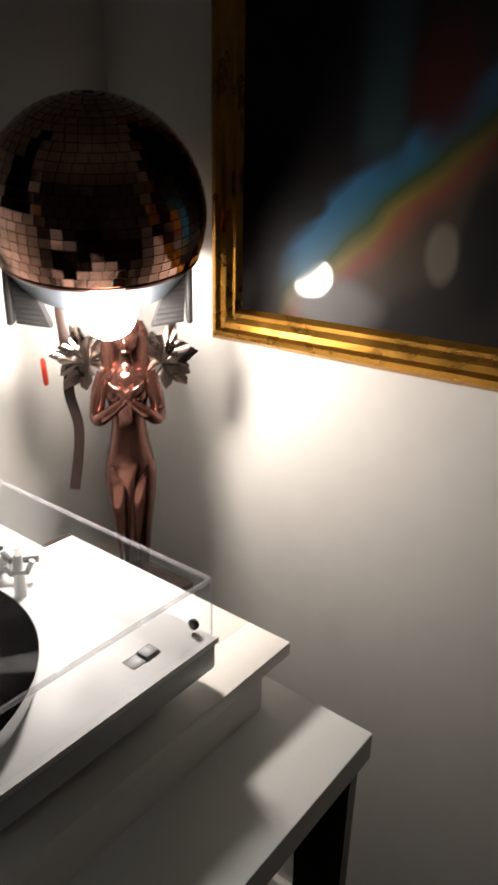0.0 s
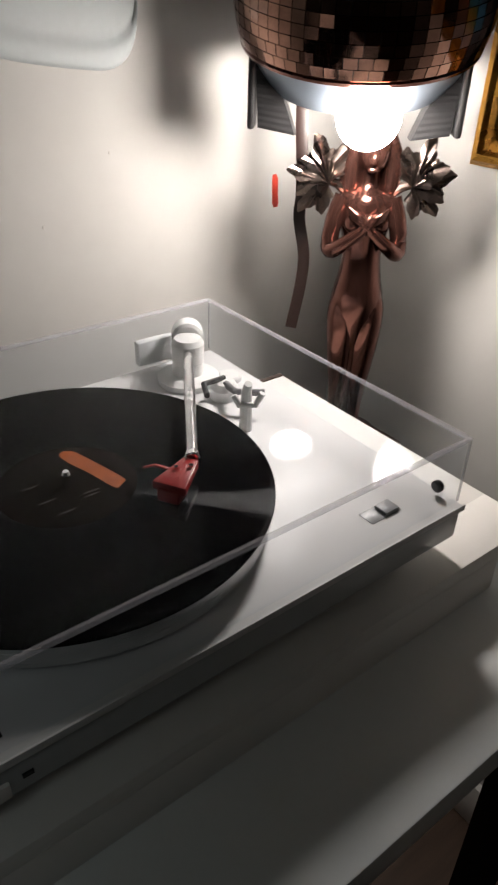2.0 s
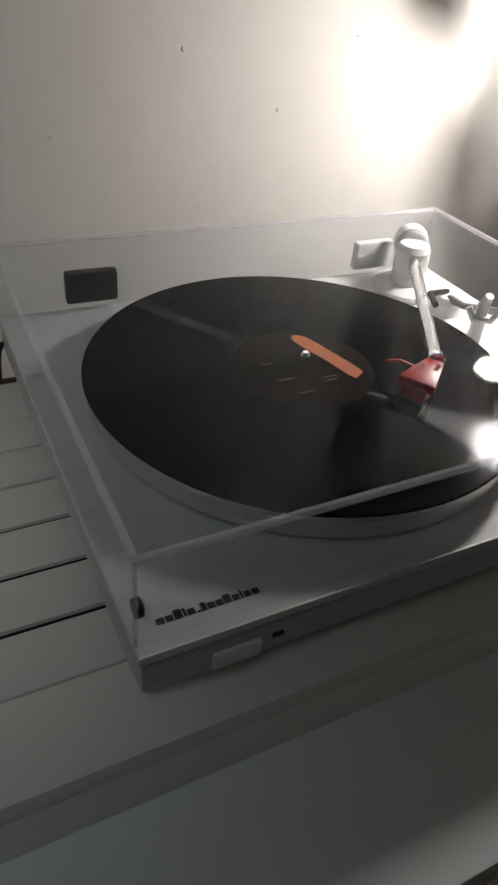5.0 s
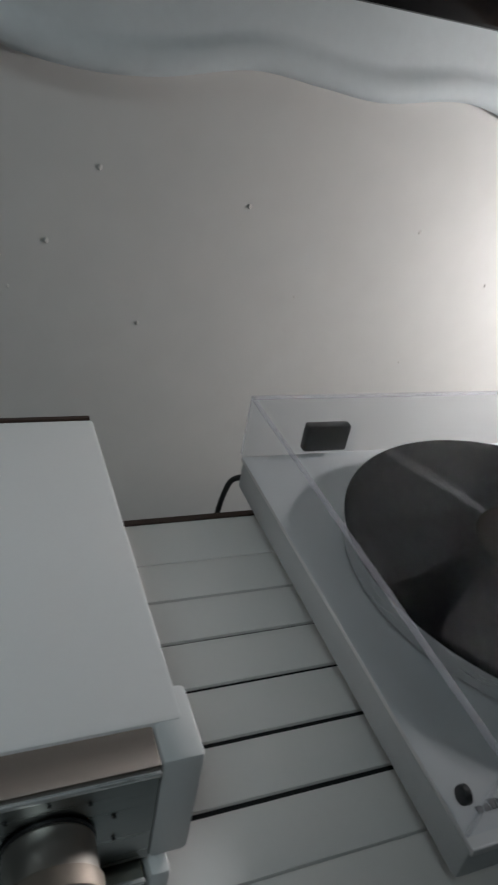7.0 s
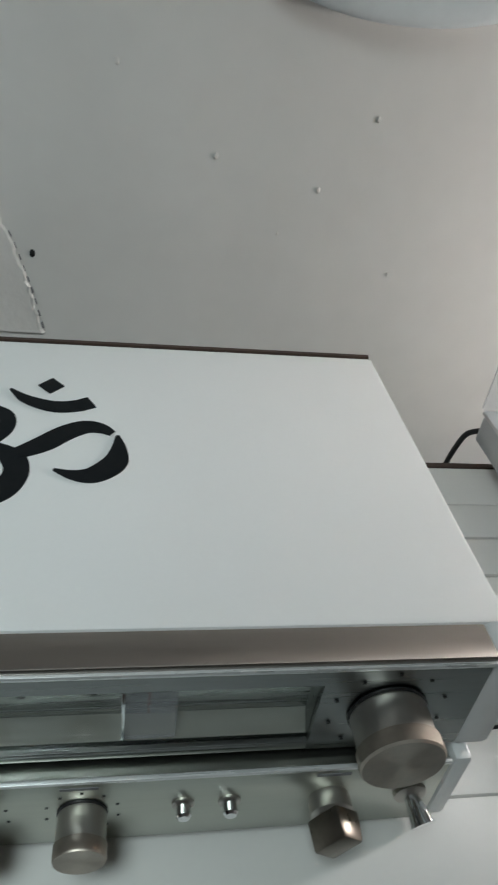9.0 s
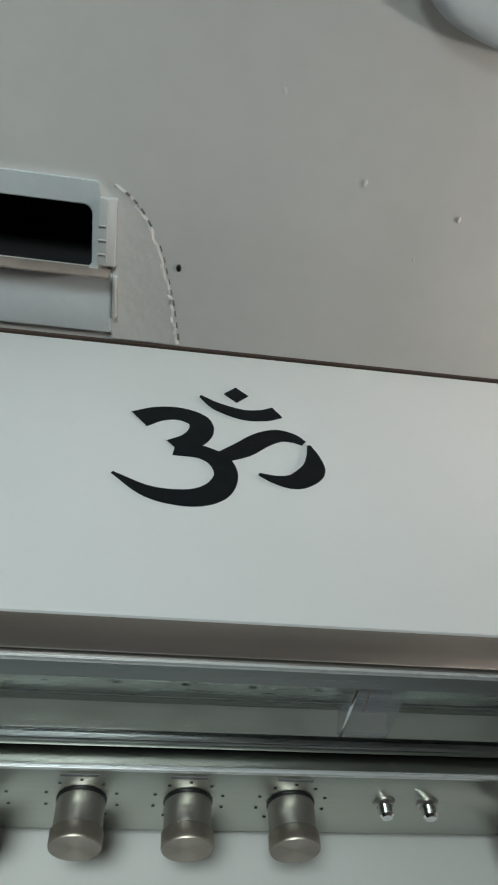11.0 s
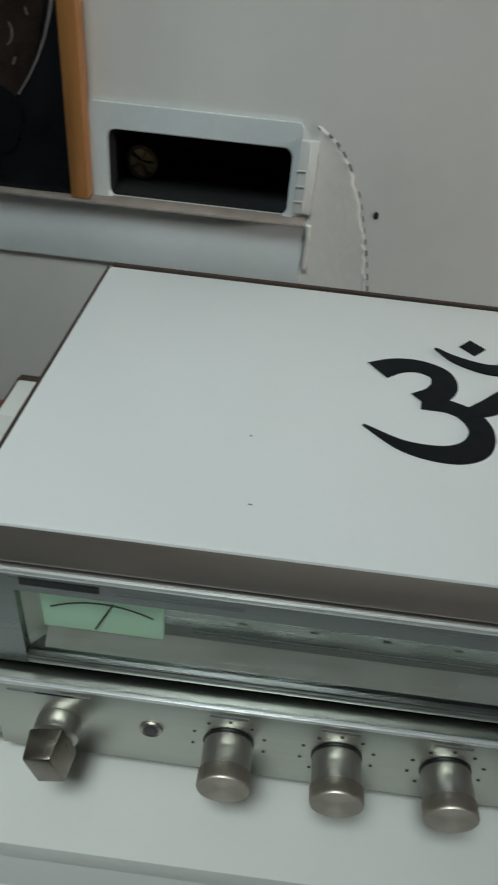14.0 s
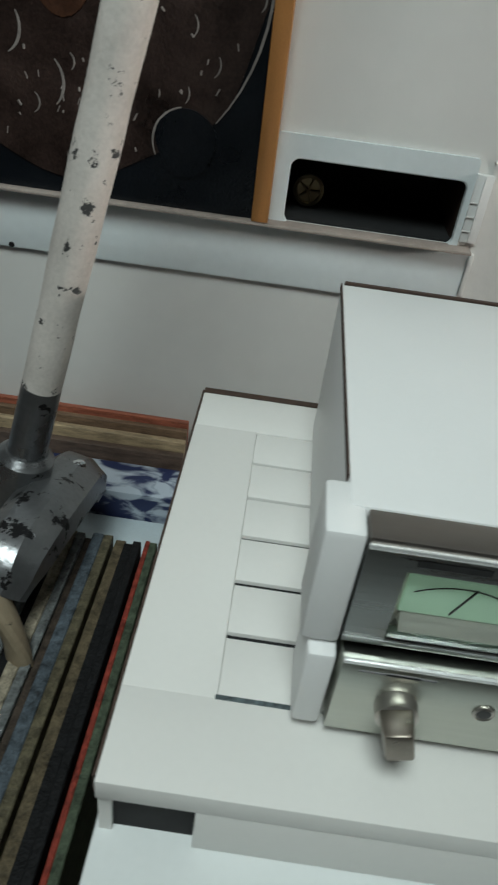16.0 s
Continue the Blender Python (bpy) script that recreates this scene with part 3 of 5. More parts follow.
strip = [(0.013, 0.040, 0.003), (0.016, 0.034, 0.0062), (0.019, 0.024, 0.0070), (0.0245, 0.006, 0.0066), (0.030, -0.016, 0.0068), (0.032, -0.023, 0.0055)]
lf, rt = [], []
for x, y, w in smooth_path([(a, c, w) for a, c, w in strip], 6):
    lf.append(ob_.verts.new((x - w * 0.85, y - w * 0.5, Z0 + 0.0005)))
    rt.append(ob_.verts.new((x + w * 0.85, y + w * 0.5, Z0 + 0.0005)))
for k in range(len(lf) - 1):
    ob_.faces.new((lf[k], rt[k], rt[k + 1], lf[k + 1]))
part("label_print", ob_, M_ORANGE, lab, "orange brushed print")
for x, y, w in ((0.010, -0.018, 0.012), (0.009, -0.022, 0.009), (-0.020, -0.012, 0.012), (-0.024, 0.010, 0.010), (-0.014, -0.030, 0.012)):
    part("label_line", one_box(x - w / 2, x + w / 2, y - 0.0005, y + 0.0005, Z0 + 0.0003, Z0 + 0.0006), M_PRINT, lab)


# ---- stereo receiver ----
amp = thing("stereo_receiver", (-0.535, 0.0, BENCH), "white-cased vintage stereo receiver with brushed steel front and knobs", "receiver")
AX0, AX1, AYF, AYB, AB = -0.753, -0.318, -0.123, 0.110, 0.757
PX0, PX1, PY = -0.745, -0.331, -0.140
SPLIT = 0.811
part("case", one_box(AX0, AX1, AYF + 0.0005, AYB - 0.002, AB, AMP, bevel=0.0025), M_CASE, amp, "white vinyl-covered case")
part("case_side_edge", one_box(AX0 - 0.0006, AX0 + 0.0002, AYF + 0.02, AYB - 0.002, AMP - 0.004, AMP + 0.0004), M_EDGE, amp, "dark brown side edge")
part("case_back_edge", one_box(AX0 + 0.002, AX1 - 0.002, AYB - 0.002, AYB + 0.001, AB, AMP + 0.0008), M_EDGE, amp, "brown raw back edge")
for a, c in ((AX0 - 0.0105, PX0 - 0.0005), (PX1 + 0.0005, AX1 + 0.0050)):
    part("end_cheek", one_box(a, c, -0.1392, -0.105, SPLIT, AMP - 0.001, bevel=0.003), M_CASE, amp, "white end cheek")
for a, c in ((AX0 - 0.0065, PX0 - 0.0005), (PX1 + 0.0005, AX1 - 0.0030)):
    part("end_cheek", one_box(a, c, -0.1452, -0.105, AB, SPLIT - 0.0015, bevel=0.003), M_CASE, amp)
for fx in (AX0 + 0.04, AX1 - 0.04):
    for fy in (-0.09, 0.08):
        part("foot", lathe([(0.013, BENCH), (0.014, AB)], Matrix.Translation((fx, fy, 0)), 20), M_BLACK, amp, "black rubber foot")
for x, y, w, h in ((-0.6438, -0.0962, 0.0016, 0.0006), (-0.6475, -0.0512, 0.0012, 0.0005)):
    part("scuff", one_box(x, x + w, y, y + h, AMP - 0.0004, AMP + 0.0003), M_GREY, amp, "small dark scuff on the case")
# upper front: brow, window frame, dial, glass
WX0, WX1, WZ0, WZ1 = -0.727, -0.402, SPLIT + 0.010, 0.862
part("brow", one_box(PX0, PX1, PY, AYF, 0.8745, AMP - 0.0003, bevel=0.0008), M_STEEL, amp, "brushed steel top trim")
part("brow_edge", one_box(PX0, PX1, PY - 0.0014, PY + 0.0006, 0.8732, 0.8758, bevel=0.0006), M_BRIGHT, amp, "bright polished edge")
part("upper_panel", one_box(PX0, PX1, PY + 0.0006, AYF, WZ1, 0.8745), M_UPPER, amp, "brushed steel panel above the dial")
part("upper_panel", one_box(PX0, WX0, PY + 0.0006, AYF, SPLIT + 0.004, WZ1), M_UPPER, amp)
part("upper_panel", one_box(WX1, PX1, PY + 0.0006, AYF, SPLIT + 0.004, WZ1), M_UPPER, amp)
part("window_sill", one_box(WX0, WX1, PY + 0.0006, AYF, SPLIT + 0.004, WZ0, bevel=0.0006), M_UPPER, amp)
dial = part("dial", one_box(WX0, WX1, AYF - 0.004, AYF, WZ0, WZ1), M_DIAL, amp, "grey metal tuning dial behind glass")
meter = part("tuning_meter", one_box(-0.722, -0.672, AYF - 0.0065, AYF - 0.0042, WZ0 + 0.007, WZ1 - 0.011, bevel=0.0006), M_GREEN, dial, "lit pale green tuning meter")
part("needle", tube([(-0.700, AYF - 0.0072, WZ0 + 0.010), (-0.692, AYF - 0.0072, WZ1 - 0.014)], 0.0005, 6), M_BLACK, meter)
part("meter_scale", tube([(-0.718 + 0.0042 * k, AYF - 0.0070, WZ1 - 0.0145 - 0.00022 * (k - 5) ** 2) for k in range(11)], 0.00035, 5), M_BLACK, meter)
part("dial_name", one_box(-0.716, -0.680, AYF - 0.0046, AYF - 0.0041, WZ1 - 0.0055, WZ1 - 0.0030), M_BLACK, dial, "dark unreadable print")
for k in range(13):
    x = -0.655 + 0.0145 * k
    part("dial_mark", one_box(x, x + 0.0030, AYF - 0.0044, AYF - 0.0041, 0.8520, 0.8529), M_DIALINK, dial)
    part("dial_mark", one_box(x + 0.0085, x + 0.0089, AYF - 0.0044, AYF - 0.0041, 0.8485, 0.8512), M_DIALINK, dial)
    if k % 2:
        part("dial_mark", one_box(x - 0.001, x + 0.0022, AYF - 0.0044, AYF - 0.0041, 0.8422, 0.8430), M_DIALINK, dial)
part("dial_scale_line", one_box(-0.660, WX1 - 0.01, AYF - 0.0046, AYF - 0.0041, 0.8335, 0.8342), M_DIALINK, dial)
pointer = part("pointer", one_box(-0.4835, -0.4605, AYF - 0.0125, AYF - 0.0045, WZ0 + 0.0015, WZ1 - 0.004, bevel=0.0006), M_ACREDGE, dial, "clear plastic dial pointer block")
# chrome strip stands in for the glint on the clear block's edge
part("pointer_line", one_box(-0.4832, -0.4818, AYF - 0.0135, AYF - 0.0126, WZ0 + 0.002, WZ1 - 0.005, bevel=0.0003), M_CHROME, pointer, "bright strip for the glint on the pointer edge")
part("pointer_line", one_box(-0.4722, -0.4714, AYF - 0.0044, AYF - 0.0042, WZ0 + 0.002, WZ1 - 0.006), M_ORANGE, pointer, "thin orange pointer line")
for a, c in ((WX0, WX0 + 0.006),):
    bm = bmesh.new()
    q = [bm.verts.new(p) for p in ((a, PY + 0.005, WZ0), (a, PY + 0.005, WZ1), (c, AYF - 0.0041, WZ1), (c, AYF - 0.0041, WZ0), (a, AYF - 0.0041, WZ1), (a, AYF - 0.0041, WZ0))]
    for f_ in ((0, 1, 2, 3), (1, 4, 2), (0, 3, 5), (0, 5, 4, 1), (5, 3, 2, 4)):
        bm.faces.new([q[i] for i in f_])
    part("window_reveal", bm, M_CHAMP, dial, "bright bevelled side of the dial window")
bm = bmesh.new()
q = [bm.verts.new((x, y, z)) for x in (WX0 + 0.0062, WX1 - 0.0002) for y, z in ((PY + 0.005, WZ0), (AYF - 0.0041, WZ0 + 0.008), (AYF - 0.0041, WZ0))]
for f_ in ((0, 1, 2), (3, 5, 4), (0, 3, 4, 1), (1, 4, 5, 2), (2, 5, 3, 0)):
    bm.faces.new([q[i] for i in f_])
part("window_reveal", bm, M_CHAMP, dial)
part("panel_print", one_box(-0.724, -0.694, PY + 0.0003, PY + 0.0008, 0.8660, 0.8695), M_BLACK, amp, "dark plain bar of print")
part("panel_print", one_box(-0.688, -0.640, PY + 0.0003, PY + 0.0008, 0.8664, 0.8676), M_GREY, amp)
part("dial_glass", one_box(WX0, WX1, PY + 0.003, PY + 0.0045, WZ0, WZ1), M_GLASS, amp, "clear dial glass")
part("shadow_gap", one_box(PX0, PX1, PY + 0.004, AYF, SPLIT + 0.0008, SPLIT + 0.004), M_DARK, amp, "black gap between the panels")
# lower front
LY = -0.146
part("lower_panel", one_box(PX0 + 0.002, PX1 - 0.002, LY, AYF, AB + 0.001, SPLIT - 0.0012, bevel=0.0005), M_PANEL, amp, "brushed champagne lower panel")
part("lower_edge", one_box(PX0 + 0.002, PX1 - 0.002, LY - 0.001, LY + 0.0012, SPLIT - 0.0022, SPLIT + 0.0002, bevel=0.0006), M_BRIGHT, amp, "bright polished edge")


def knob(x, z, r, length, parent, y=LY):
    k = part("knob", lathe([(r * 0.88, 0.0), (r * 0.94, 0.002), (r * 0.94, length * 0.66), (r * 0.5, length * 0.66)], axis((x, y, z), (0, -1, 0)), 40), M_KNOB, parent, "turned metal knob")
    part("knob_cap", lathe([(r * 0.95, length * 0.655), (r, length * 0.68), (r, length * 0.955), (r * 0.96, length), (r * 0.12, length - 0.0005)], axis((x, y, z), (0, -1, 0)), 40), M_KNOBCAP, k, "brownish end cap, darkened for its shaded front")
    part("knob_skirt", lathe([(r * 0.98, 0.0), (r * 0.98, 0.0008), (r * 0.88, 0.0012)], axis((x, y - 0.0001, z), (0, -1, 0)), 32), M_BLACK, k)
    for j in range(9):
        a = radians(-140 + 35 * j)
        part("tick", one_box(x + 1.42 * r * math.sin(a) - 0.0007, x + 1.42 * r * math.sin(a) + 0.0007, y - 0.0004, y + 0.0004,
                             z + 1.42 * r * math.cos(a) - 0.0005, z + 1.42 * r * math.cos(a) + 0.0005), M_BLACK, k)
    return k


def lever_knob(x, z, turn, parent):
    ax_ = axis((x, LY, z), (0, -1, 0))
    k = part("selector_knob", lathe([(0.0095, 0), (0.010, 0.002), (0.010, 0.008), (0.0085, 0.0095)], ax_, 28), M_KNOB, parent, "turned metal selector with a lever grip")
    g = one_box(-0.0078, 0.0078, -0.0095, 0.0095, 0.009, 0.023, bevel=0.0015)
    for v in g.verts:
        s = 1 - 0.25 * (v.co.z - 0.009) / 0.018
        v.co.x *= s
    bmesh.ops.transform(g, matrix=ax_ @ Matrix.Rotation(radians(turn), 4, "Z"), verts=g.verts)
    part("grip", g, M_GRIP, k, "dark worn lever grip")
    return k


KZ = 0.7845
for x in (-0.640, -0.593, -0.546, -0.499):
    knob(x, KZ, 0.0113, 0.0208, amp)
lever_knob(-0.714, KZ, 15, amp)
lever_knob(-0.387, KZ, -35, amp)
for x, z in ((-0.674, 0.787), (-0.455, 0.787), (-0.434, 0.787)):
    j = part("jack_ring", lathe([(0.0052, 0), (0.0052, 0.0010), (0.0044, 0.0015), (0.0035, 0.0010)], axis((x, LY, z), (0, -1, 0)), 24), M_KNOB, amp, "metal jack ring")
    part("jack_hole" if x < -0.6 else "push_button", lathe([(0.0034, 0.0), (0.0034, 0.0011 if x < -0.6 else 0.006), (0.0026, 0.0012 if x < -0.6 else 0.0072)], axis((x, LY, z), (0, -1, 0)), 18), M_BLACK if x < -0.6 else M_CHROME, j)
sw = part("toggle_switch", lathe([(0.008, 0), (0.008, 0.002), (0.005, 0.003)], axis((-0.347, LY, 0.785), (0, -1, 0)), 24), M_KNOB, amp, "small metal power toggle")
part("toggle", tube([(-0.347, LY - 0.002, 0.785), (-0.345, LY - 0.010, 0.783), (-0.344, LY - 0.015, 0.782)], [0.0035, 0.005, 0.006], 14), M_CHROME, sw)
knob(-0.371, 0.843, 0.0180, 0.0245, amp, y=PY)
for x in (-0.714, -0.640, -0.593, -0.546, -0.499, -0.387):
    part("knob_caption", one_box(x - 0.009, x + 0.007, LY - 0.0004, LY + 0.0004, SPLIT - 0.0075, SPLIT - 0.0058), M_GREY, amp, "tiny unreadable print")
part("panel_caption", one_box(-0.735, -0.700, LY - 0.0004, LY + 0.0004, SPLIT - 0.0072, SPLIT - 0.0062), M_GREY, amp)

# black sacred-syllable decal lying on the receiver's case
decal = thing("om_symbol_decal", (-0.54, 0.0, AMP), "black vinyl sacred-syllable symbol stuck on the white case", "decal")
OM = [
    [(-0.5855, 0.0185, 11.5), (-0.575, 0.0255, 10), (-0.563, 0.0275, 9), (-0.552, 0.022, 9.5), (-0.5505, 0.011, 10), (-0.556, 0.001, 10), (-0.565, -0.006, 10)],
    [(-0.5645, -0.006, 10), (-0.550, -0.0085, 8), (-0.5405, -0.0155, 9), (-0.5375, -0.028, 9), (-0.543, -0.041, 10), (-0.556, -0.0475, 9), (-0.576, -0.045, 6), (-0.595, -0.032, 1)],
    [(-0.540, -0.012, 6), (-0.5275, -0.003, 9), (-0.517, 0.0075, 9), (-0.507, 0.0135, 8), (-0.4985, 0.0125, 6), (-0.492, 0.008, 3)],
    [(-0.4895, 0.006, 1.5), (-0.4885, -0.006, 6), (-0.4905, -0.018, 9.5), (-0.500, -0.0275, 8.5), (-0.510, -0.028, 5), (-0.520, -0.024, 1)],
    [(-0.551, 0.049, 1), (-0.541, 0.039, 5), (-0.526, 0.0325, 7), (-0.514, 0.0335, 7.5), (-0.505, 0.038, 7.7)]]
for si, s in enumerate(OM):
    bm = bmesh.new()
    pts = smooth_path(s, 7)
    l, r = [], []
    for i, q in enumerate(pts):
        d = Vector((pts[min(i + 1, len(pts) - 1)] - pts[max(i - 1, 0)])[:2]).normalized()
        n = Vector((-d.y, d.x)) * q[2] * 0.00070
        l.append([bm.verts.new((q[0] + n.x, q[1] + n.y, AMP + h)) for h in (-0.0002, 0.0005 + 0.00012 * si)])
        r.append([bm.verts.new((q[0] - n.x, q[1] - n.y, AMP + h)) for h in (-0.0002, 0.0005 + 0.00012 * si)])
    for k in range(len(l) - 1):
        bm.faces.new((l[k][1], r[k][1], r[k + 1][1], l[k + 1][1]))
        bm.faces.new((l[k][0], l[k][1], l[k + 1][1], l[k + 1][0]))
        bm.faces.new((r[k][0], r[k][1], r[k + 1][1], r[k + 1][0]))
    part("stroke", bm, M_DECAL, decal)
part("dot", lathe([(0.0075, AMP - 0.0002), (0.0075, AMP + 0.0006)], Matrix.Translation((-0.529, 0.0545, 0)) @ Matrix.Diagonal((1, 1.15, 1, 1)), 4), M_DECAL, decal)


# ---- statue lamp in the corner ----
LX, LYY = 0.405, 0.115              # the figure's axis
face = Vector((-0.68, -0.73, 0)).normalized()   # the way it faces
sidev = Vector((face.y, -face.x, 0)) * -1       # its right-hand side as seen from the front
plinth = thing("lamp_plinth", (LX, LYY, 0), "plain dark wooden stand behind the shelf under the lamp", "stand")
part("column", one_box(LX - 0.055, LX + 0.055, LYY - 0.055, LYY + 0.055, 0, 0.66, bevel=0.004), M_DARKWOOD, plinth)
figure_base = 0.66
FM = Matrix.Translation((LX, LYY, 0)) @ Matrix(((sidev.x, -face.x, 0, 0), (sidev.y, -face.y, 0, 0), (0, 0, 1, 0), (0, 0, 0, 1)))


def ellipsoid(bm, c, r, m, seg=20, tilt=None):
    g = bmesh.ops.create_uvsphere(bm, u_segments=seg, v_segments=seg // 2 + 2, radius=1)["verts"]
    t = m @ Matrix.Translation(c) @ (tilt or Matrix.Identity(4)) @ Matrix.Diagonal((*r, 1))
    bmesh.ops.transform(bm, matrix=t, verts=g)


def limb(bm, pts, radii, m, seg=14):
    q = smooth_path([(*a, w) for a, w in zip(pts, radii)], 5)
    tube([m @ Vector(a[:3]) for a in q], [a[3] for a in q], seg, bm)


# plain statuette: x to its side, -y to the front, heights above the floor
bm = bmesh.new()
limb(bm, [(0.0, 0.0, 0.700), (0.0, 0.002, 0.76), (0, 0.002, 0.805), (0, 0.0, 0.842), (0, 0, 0.868), (0, 0.002, 0.893), (0, 0.003, 0.925), (0, 0.004, 0.950), (0, 0.004, 0.966), (0, 0.002, 0.985)],
     [0.014, 0.019, 0.025, 0.029, 0.024, 0.021, 0.026, 0.024, 0.012, 0.010], FM, 24)
for sx in (-1, 1):
    limb(bm, [(sx * 0.010, -0.004, 0.665), (sx * 0.0105, -0.004, 0.70), (sx * 0.011, -0.006, 0.745), (sx * 0.013, -0.008, 0.80), (sx * 0.014, -0.006, 0.838), (sx * 0.011, -0.002, 0.866)], [0.008, 0.009, 0.0125, 0.017, 0.0165, 0.007], FM)
    limb(bm, [(sx * 0.025, 0.0, 0.952), (sx * 0.033, -0.004, 0.930), (sx * 0.036, -0.012, 0.900), (sx * 0.024, -0.026, 0.908), (sx * 0.006, -0.030, 0.924)], [0.010, 0.0095, 0.009, 0.0075, 0.006], FM)
    ellipsoid(bm, (sx * 0.012, -0.019, 0.930), (0.0115, 0.012, 0.0115), FM)
    limb(bm, [(sx * 0.006, -0.029, 0.922), (sx * 0.001, -0.031, 0.932), (sx * -0.004, -0.030, 0.940)], [0.006, 0.006, 0.004], FM)
ellipsoid(bm, (0, 0.000, 0.948), (0.0315, 0.0165, 0.0135), FM)
ellipsoid(bm, (0, 0.012, 0.972), (0.0205, 0.0115, 0.036), FM)
nod = Matrix.Rotation(radians(24), 4, "X")
ellipsoid(bm, (0.001, -0.010, 0.998), (0.0150, 0.0175, 0.0215), FM, tilt=nod)
ellipsoid(bm, (0, 0.005, 1.001), (0.0215, 0.0200, 0.0245), FM, tilt=nod)
for q, r in (((0, -0.026, 0.993), (0.003, 0.005, 0.006)), ((0, -0.024, 0.983), (0.006, 0.004, 0.003))):
    ellipsoid(bm, q, r, FM, 12)
for sx in (-1, 1):
    limb(bm, [(sx * 0.012, 0.004, 1.010), (sx * 0.0195, 0.002, 0.994), (sx * 0.0215, 0.004, 0.974), (sx * 0.019, 0.008, 0.952), (sx * 0.014, 0.012, 0.935)], [0.0105, 0.0105, 0.0105, 0.010, 0.004], FM)
    for j in range(4):
        limb(bm, [(sx * (0.010 - 0.003 * j), -0.031, 0.921 + 0.004 * j), (sx * (-0.004 - 0.002 * j), -0.034, 0.931 + 0.003 * j), (sx * (-0.017 - 0.001 * j), -0.028, 0.938 + 0.003 * j)], [0.0032, 0.0030, 0.0020], FM, 8)
lathe([(0.045, 0.66), (0.047, 0.664), (0.042, 0.670), (0.022, 0.674), (0.017, 0.690)], Matrix.Translation((LX, LYY, 0)), 40, bm)
statue = finish("statue", bm, M_BRONZE, 60)
tagged(statue, "polished bronze statuette holding up the lamp, standing in the corner", "statue")


def leaf(name, base, up, out, size, parent):
    """A lobed leaf with a raised midrib."""
    bm = bmesh.new()
    up, out = Vector(up).normalized(), Vector(out).normalized()
    nrm = up.cross(out).normalized()
    n = 44
    ring, mid = [], []
    for k in range(n + 1):
        a = math.pi * (k / n)
        lob = 1 + 0.20 * math.cos(7 * (a - math.pi / 2)) + 0.05 * math.cos(23 * a)
        rr = size * 0.55 * lob * (0.55 + 0.45 * math.sin(a) ** 0.7)
        u_, v_ = rr * math.cos(a), size * 0.08 + rr * math.sin(a) * 1.25
        bend = 0.25 * size * ((abs(u_) / size) ** 2 - 0.5 * (v_ / size) ** 2) + 0.02 * size * math.sin(18 * a)
        ring.append(bm.verts.new(Vector(base) + out * u_ + up * v_ + nrm * bend))
        vm = v_ * 0.82
        mid.append(bm.verts.new(Vector(base) + out * u_ * 0.35 + up * vm * 0.8 + nrm * (bend * 0.4 + 0.04 * size * math.cos(14 * a))))
    c = bm.verts.new(Vector(base))
    for k in range(n):
        bm.faces.new((ring[k], ring[k + 1], mid[k + 1], mid[k]))
        bm.faces.new((mid[k], mid[k + 1], c))
    bmesh.ops.solidify(bm, geom=bm.faces[:], thickness=0.0012)
    return part(name, bm, M_PEWTER, parent)


lampt = thing("table_lamp", (LX, LYY, 0.96), "lit lamp with a copper mirror-mosaic dome shade and metal leaves", "lamp")
for s in (-1, 1):
    b0 = FM @ Vector((s * 0.020, 0.004, 0.955))
    part("branch", tube([b0, FM @ Vector((s * 0.034, 0.002, 0.964)), FM @ Vector((s * 0.044, -0.006, 0.968))], [0.006, 0.005, 0.004], 10), M_PEWTER, lampt)
    tip = FM @ Vector((s * 0.042, -0.006, 0.966))
    for ang, sz in ((72, 0.056), (18, 0.050), (-42, 0.046)):
        a = radians(ang)
        d = sidev * s * math.cos(a) + Vector((0, 0, 1)) * math.sin(a)
        o = sidev * -s * math.sin(a) + Vector((0, 0, 1)) * math.cos(a)
        leaf("leaf", tip + face * 0.004 * (1 + ang / 70), d, o, sz, lampt)
BULBC = Vector((0.349, 0.074, 1.0365))
bulb = part("bulb", lathe([(0.0295 * math.sin(a), 0.0295 * -math.cos(a)) for a in (math.pi * (k + 0.05) / 18.1 for k in range(19))], axis(BULBC, (0.45, 0.48, 0.75)), 32), M_BULB, lampt, "lit white globe bulb")
part("socket", tube([BULBC + Vector((0.012, 0.013, 0.022)), BULBC + Vector((0.032, 0.034, 0.055))], [0.016, 0.015], 18), M_BLACK, lampt)
# dome shade: mirror tiles on a sphere, open below
SC, SR = Vector((0.393, 0.137, 1.133)), 0.121
tilt = Matrix.Translation(SC) @ Vector((-0.19, -0.20, 1)).to_track_quat("Z", "Y").to_matrix().to_4x4()
low = radians(110)
bm = lathe([(SR * 0.985 * math.sin(a), SR * 0.985 * math.cos(a)) for a in (0.02 + (low - 0.02) * k / 22 for k in range(23))], tilt, 64, cap=False)
shell_ = part("shade_shell", bm, M_BLACK, lampt, "dark dome shell")
bm = lathe([(SR * 0.955 * math.sin(a), SR * 0.955 * math.cos(a)) for a in (0.02 + (low - 0.02) * k / 22 for k in range(23))], tilt, 64, cap=False)
part("shade_lining", bm, M_SHADEIN, lampt, "unseen inner lining, darkened to cut bulb glare")
part("reflector_bowl", lathe([(SR * 0.97 * math.sin(a), SR * 0.97 * math.cos(a)) for a in (low + (radians(132) - low) * k / 10 for k in range(11))], tilt, 56, cap=False), M_MILK, lampt, "glossy blue-grey bowl round the bulb")
